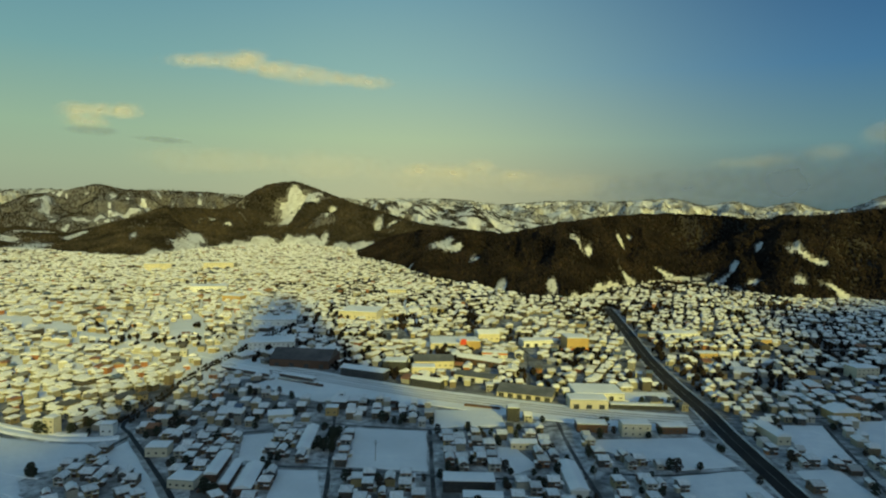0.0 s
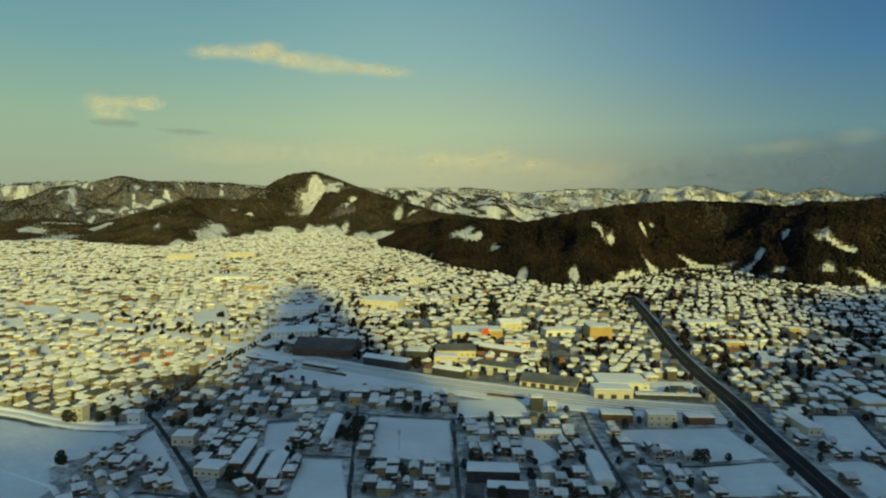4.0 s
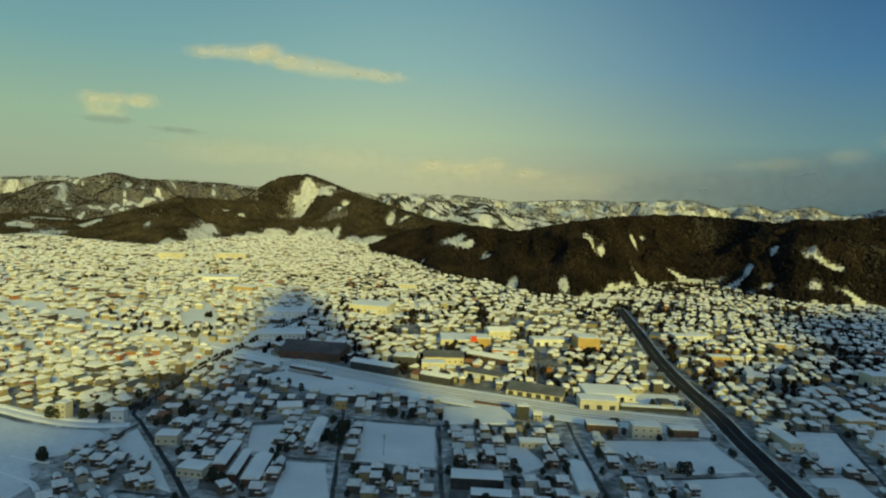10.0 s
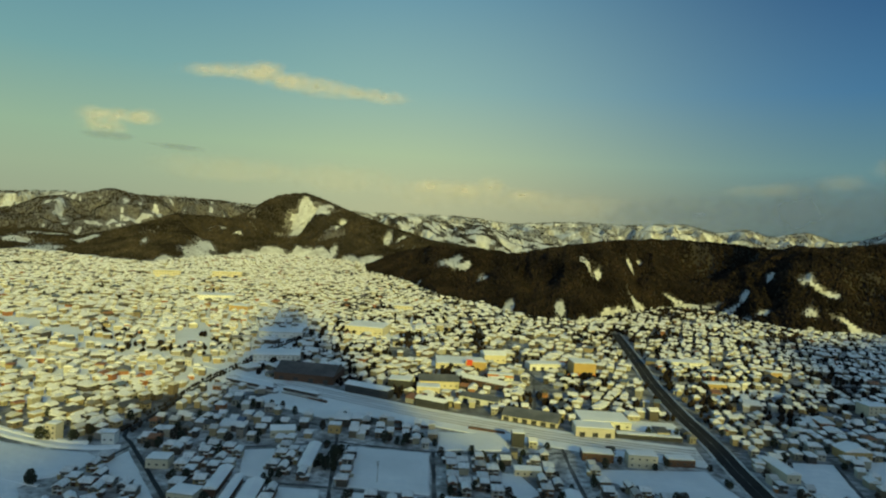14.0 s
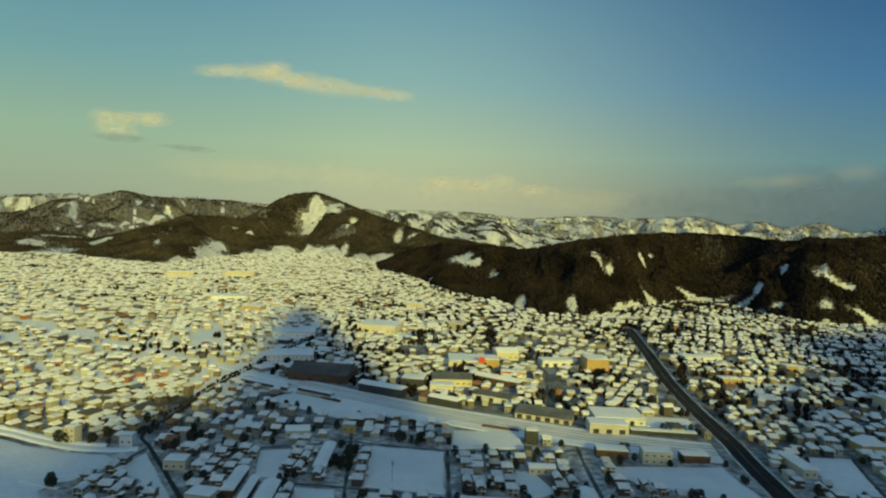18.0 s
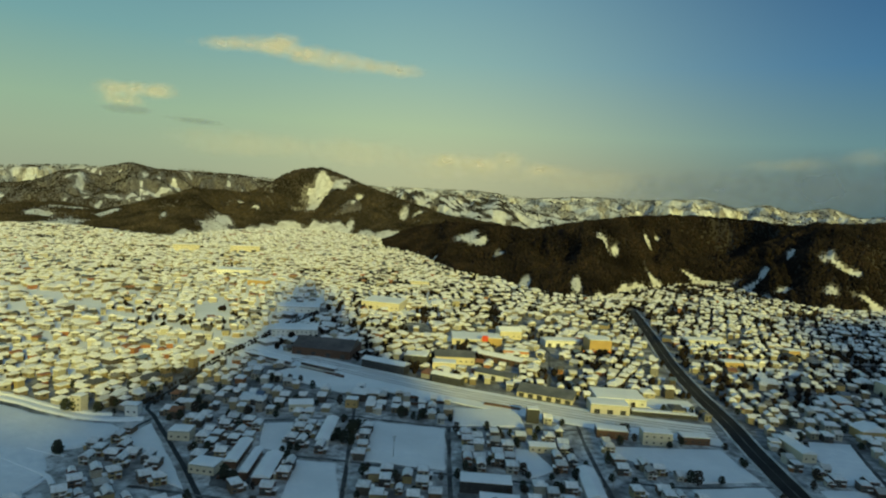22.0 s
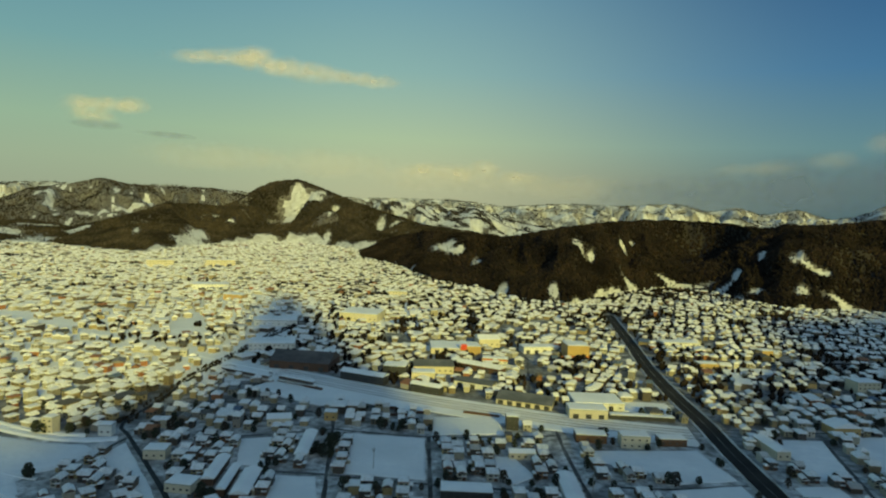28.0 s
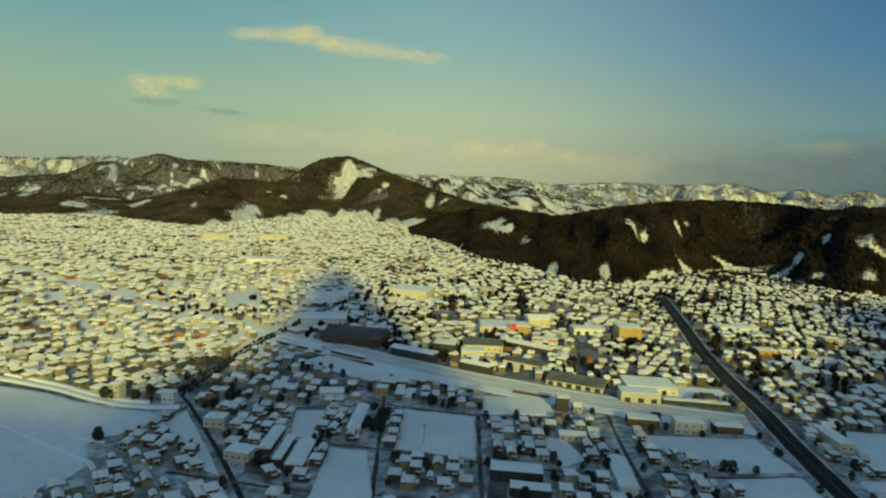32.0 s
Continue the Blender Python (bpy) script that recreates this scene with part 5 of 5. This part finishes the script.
def far_houses(name, label, plots):
    """The rest of the town, too many to count: walls, windows and snow roofs in one mesh."""
    vs, fs, idx = [], [], []

    def add(v, f, mat, m):
        b = len(vs)
        vs.extend(m @ Vector(p) for p in v)
        fs.extend(tuple(i + b for i in q) for q in f)
        idx.extend([mat] * len(f))

    for x, y, turn in plots:
        big = rng.uniform(1.4, 2.2) if rng.random() < 0.07 else rng.uniform(0.75, 1.2)
        w, d = rng.uniform(4.6, 6.6) * big * (0.88 if x > 130 else 0.8 if y < 470 else 1.12 if x < -200 and y > 500 else 1.0), rng.uniform(6.0, 8.4) * big * (0.86 if y < 470 else 1.0)
        eave = rng.choice((3.6, 3.9, 4.2, 2.6, 2.9, 4.6, 7.0 if rng.random() < 0.15 else 3.8))
        m = pose(x, y, 0, 0, 0, turn)
        hx, hy = w / 2, d / 2
        style = rng.random()
        if style < 0.38:
            v, f = turned(gable_wall(hy, eave, 1.4, -hx, hx))
            add(v, f, 0, m)
            v, f = turned(extruded([(-hy - 0.5, eave), (hy + 0.5, eave), (hy + 0.4, eave + 0.55), (0, eave + 2.0), (-hy - 0.4, eave + 0.55)], -hx - 0.3, hx + 0.3))
        elif style < 0.60:
            v, f = gable_wall(hx, eave, 1.4, -hy, hy)
            add(v, f, 0, m)
            v, f = extruded([(-hx - 0.5, eave), (hx + 0.5, eave), (hx + 0.4, eave + 0.55), (0, eave + 2.0), (-hx - 0.4, eave + 0.55)], -hy - 0.3, hy + 0.3)
        else:
            v, f = box(-hx, -hy, 0, hx, hy, eave)
            add(v, f, 0, m)
            rise = 1.4 if style < 0.82 else 0.25
            e, q = 0.45, max(hx - hy, 0.4) if rise > 1 else hx - 0.4
            v = [(-hx - e, -hy - e, eave), (hx + e, -hy - e, eave), (hx + e, hy + e, eave), (-hx - e, hy + e, eave),
                 (-hx - e + 0.1, -hy - e + 0.1, eave + 0.55), (hx + e - 0.1, -hy - e + 0.1, eave + 0.55), (hx + e - 0.1, hy + e - 0.1, eave + 0.55), (-hx - e + 0.1, hy + e - 0.1, eave + 0.55)]
            r = 0.4 if rise > 1 else hy - 0.4
            v += [(-q, -r, eave + rise + 0.5), (q, -r, eave + rise + 0.5), (q, r, eave + rise + 0.5), (-q, r, eave + rise + 0.5)]
            f = [(3, 2, 1, 0), (8, 9, 10, 11)] + [(4 * k + c, 4 * k + (c + 1) % 4, 4 * k + 4 + (c + 1) % 4, 4 * k + 4 + c) for k in range(2) for c in range(4)]
        add(v, f, 1, m)
        if y < 620 and rng.random() < 0.5:
            for px, pz in ((-hx * 0.4, 0.7), (-hx * 0.45, eave - 1.5), (hx * 0.45, eave - 1.5)):
                if pz > 0.3:
                    v, f = box(px - 0.6, -hy - 0.05, pz, px + 0.6, -hy + 0.02, pz + 0.95)
                    add(v, f[2:3] + f[1:2], 2, m)
            v, f = box(hx - 0.02, -1.0, eave - 1.9, hx + 0.05, 0.8, eave - 0.7)
            add(v, f[3:4], 2, m)
        if rng.random() < 0.22:
            side = rng.choice((-1, 1))
            v, f = box(*sorted((side * hx, side * (hx + 2.2)))[:1], -hy, 0, sorted((side * hx, side * (hx + 2.2)))[1], 0.5, 2.7)
            add(v, f, 0, m)
            v = [(px, py, pz * 0 + (2.7 if pz == 0 else 3.3)) for px, py, pz in v]
            add(v, f, 1, m)
    tagged(piece(name, mesh_of(name, vs, fs, [FAR_WALL, FAR_ROOF, GLASS], idx)), label, "houses", kind="stuff")


ZONES = {}
for p in FAR:
    key = 0 if p[1] < 520 and p[0] < -60 else 1 if p[1] < 520 and p[0] < 172 else 2 if p[0] >= 172 else 3 if p[0] > -120 else 4 if math.hypot(p[0], p[1]) < 1000 else 5
    ZONES.setdefault(key, []).append(p)
for key in sorted(ZONES):
    far_houses("town_houses_%d" % (key + 1), ["houses by the railway deep in snow", "dense snowy houses round the station", "rows of snow-roofed houses beyond the main road",
               "snowy houses below the near wooded hill", "sunlit snow-roofed houses packed closely", "far sunlit town under snow"][key], ZONES[key])


# ---------------------------------------------------------------- trees in the town
def tree_template(seed, h, spread):
    r = random.Random(seed)
    root = new("tree")
    v, f = [], []
    n = 7
    for ring, (z, rad) in enumerate(((0, 0.32), (h * 0.3, 0.22), (h * 0.65, 0.12), (h * 0.95, 0.03))):
        for c in range(n):
            t = 2 * math.pi * c / n
            v.append((rad * math.cos(t) + 0.12 * ring * (seed % 3 - 1), rad * math.sin(t), z))
    for ring in range(3):
        for c in range(n):
            f.append((ring * n + c, ring * n + (c + 1) % n, ring * n + n + (c + 1) % n, ring * n + n + c))
    parts = [(v, f)]
    for k in range(9):
        z, t, ln = h * r.uniform(0.28, 0.8), r.uniform(0, 6.28), spread * r.uniform(0.5, 0.95)
        a = Vector((0, 0, z))
        b = Vector((math.cos(t) * ln, math.sin(t) * ln, z + ln * 0.5))
        o = Vector((-math.sin(t) * 0.07, math.cos(t) * 0.07, 0))
        parts.append(([tuple(a + o), tuple(a - o), tuple(a + Vector((0, 0, 0.16))), tuple(b)], [(0, 1, 3), (1, 2, 3), (2, 0, 3)]))
    piece("trunk", mesh_of("trunk", *joined(*parts), BARK), root, "dark bare trunk and limbs")
    cv, cf = [], []
    for k in range(190):
        z = r.uniform(0.18, 1.0)
        rad = spread * (1.0 - abs(z - 0.5) * 1.5) ** 0.6 * math.sqrt(r.random())
        t = r.uniform(0, 6.28)
        p = Vector((rad * math.cos(t), rad * math.sin(t), h * z))
        s = spread * r.uniform(0.12, 0.26)
        b = len(cv)
        for q in ((1, 0, -0.4), (-0.5, 0.87, -0.3), (-0.5, -0.87, -0.5), (0, 0, 0.7)):
            cv.append(tuple(p + Vector(q) * s * r.uniform(0.6, 1.3)))
        cf += [(b, b + 1, b + 3), (b + 1, b + 2, b + 3), (b + 2, b, b + 3), (b, b + 2, b + 1)]
    piece("crown", mesh_of("crown", cv, cf, CROWN), root)
    return tagged(root, "dark evergreen garden tree standing in snow", "tree", "garden trees")


CELLS = {}
for p in PLOTS:
    CELLS.setdefault((int(p[0] // 8), int(p[1] // 8)), []).append(p)


def near_plot(x, y):
    """Distance to the next house, up to some eight metres."""
    i, j = int(x // 8), int(y // 8)
    return min([math.hypot(x - p[0], y - p[1]) for a in (-1, 0, 1) for b in (-1, 0, 1) for p in CELLS.get((i + a, j + b), ())] + [8.0])


TREES = [tree_template(1, 4.6, 1.9), tree_template(2, 3.8, 1.8), tree_template(3, 5.4, 2.1)]
spots = [(x + 2.4 * math.cos(k * 2.1 + x), y + 1.6 * math.sin(k * 2.1 + x)) for x, y in CLUMPS for k in range(2)]
for k in range(2600):
    x, y = rng.uniform(-260, 330), rng.uniform(215, 440)
    if (x > -112 or y > 300) and free(x, y, 1.0) and near_plot(x, y) > 4.6 and in_view(x, y) and len(spots) < 295:
        spots.append((x, y))
for k, (x, y) in enumerate(spots):
    grown = 1.4 if k < 2 * len(CLUMPS) else 0.8 + 0.07 * (k % 6)
    copy_thing(TREES[k % 3], pose(x, y, 0, 0, 0, k * 47 % 360) @ Matrix.Scale(grown, 4))
for t in TREES:
    for o in list(t.children_recursive) + [t]:
        bpy.data.objects.remove(o)


def utility_pole(x, y, rot):
    root = tagged(new("utility_pole"), "thin grey concrete utility pole with crossarms", "utility pole", "utility poles")
    root.matrix_basis = pose(x, y, 0, 0, 0, rot)
    n, v, f = 8, [], []
    for z, r in ((0, 0.19), (11.5, 0.12)):
        v += [(r * math.cos(2 * math.pi * c / n), r * math.sin(2 * math.pi * c / n), z) for c in range(n)]
    f = [(c, (c + 1) % n, n + (c + 1) % n, n + c) for c in range(n)] + [tuple(range(n, 2 * n))]
    piece("pole", mesh_of("pole", v, f, CONCRETE), root)
    for z in (10.9, 10.2):
        piece("crossarm", mesh_of("crossarm", *box(-1.0, -0.28, z, 1.0, -0.12, z + 0.12), STEEL), root)
    piece("transformer", mesh_of("transformer", *box(-0.35, 0.14, 8.6, 0.35, 0.7, 9.6), CONCRETE), root)


for line in (STREETS[1], STREETS[2]):
    for x, y in smooth_line(line, 34.0):
        if 215 < y < 300:
            utility_pole(x + 2.3, y + 1.0, 90)
utility_pole(-30, 313, 0)
gx, gy = [], []
nrng = np.random.default_rng(8)
for k in range(36000):
    x, y = nrng.uniform(-1100, 800), nrng.uniform(440, 1500)
    if hashed(int(x // 50), int(y // 50), 9) > (0.86 if x < -150 else 0.42 if x < 172 else 0.15) and in_view(x, y) and math.hypot(x, y) < town_edge(x, y) and near_plot(x, y) > 4.6 and (y > 640 or free(x, y, 0.5)) and to_line(ROAD, x, y) > 9:
        gx.append(x)
        gy.append(y)
stand("garden_woods", "dark garden trees scattered between far houses", np.array(gx), np.array(gy), np.zeros(len(gx)), 5.0, nrng, TREE_DARK)
# Bushes added to draw the dark band, part shadow edge, along the stream.
bx, by = [], []
for k, (x, y) in enumerate(smooth_line(STREAM[:7], 2.2)):
    for side in (-1, 1):
        if hashed(k, side + 3, 21) > 0.25:
            bx.append(x + side * (1.8 + 1.6 * hashed(k, side, 22)))
            by.append(y + hashed(k, side, 23))
stand("stream_bushes", "low dark bushes added for a dark band along the stream", np.array(bx), np.array(by), np.zeros(len(bx)), 2.4, nrng, TREE_FAR)
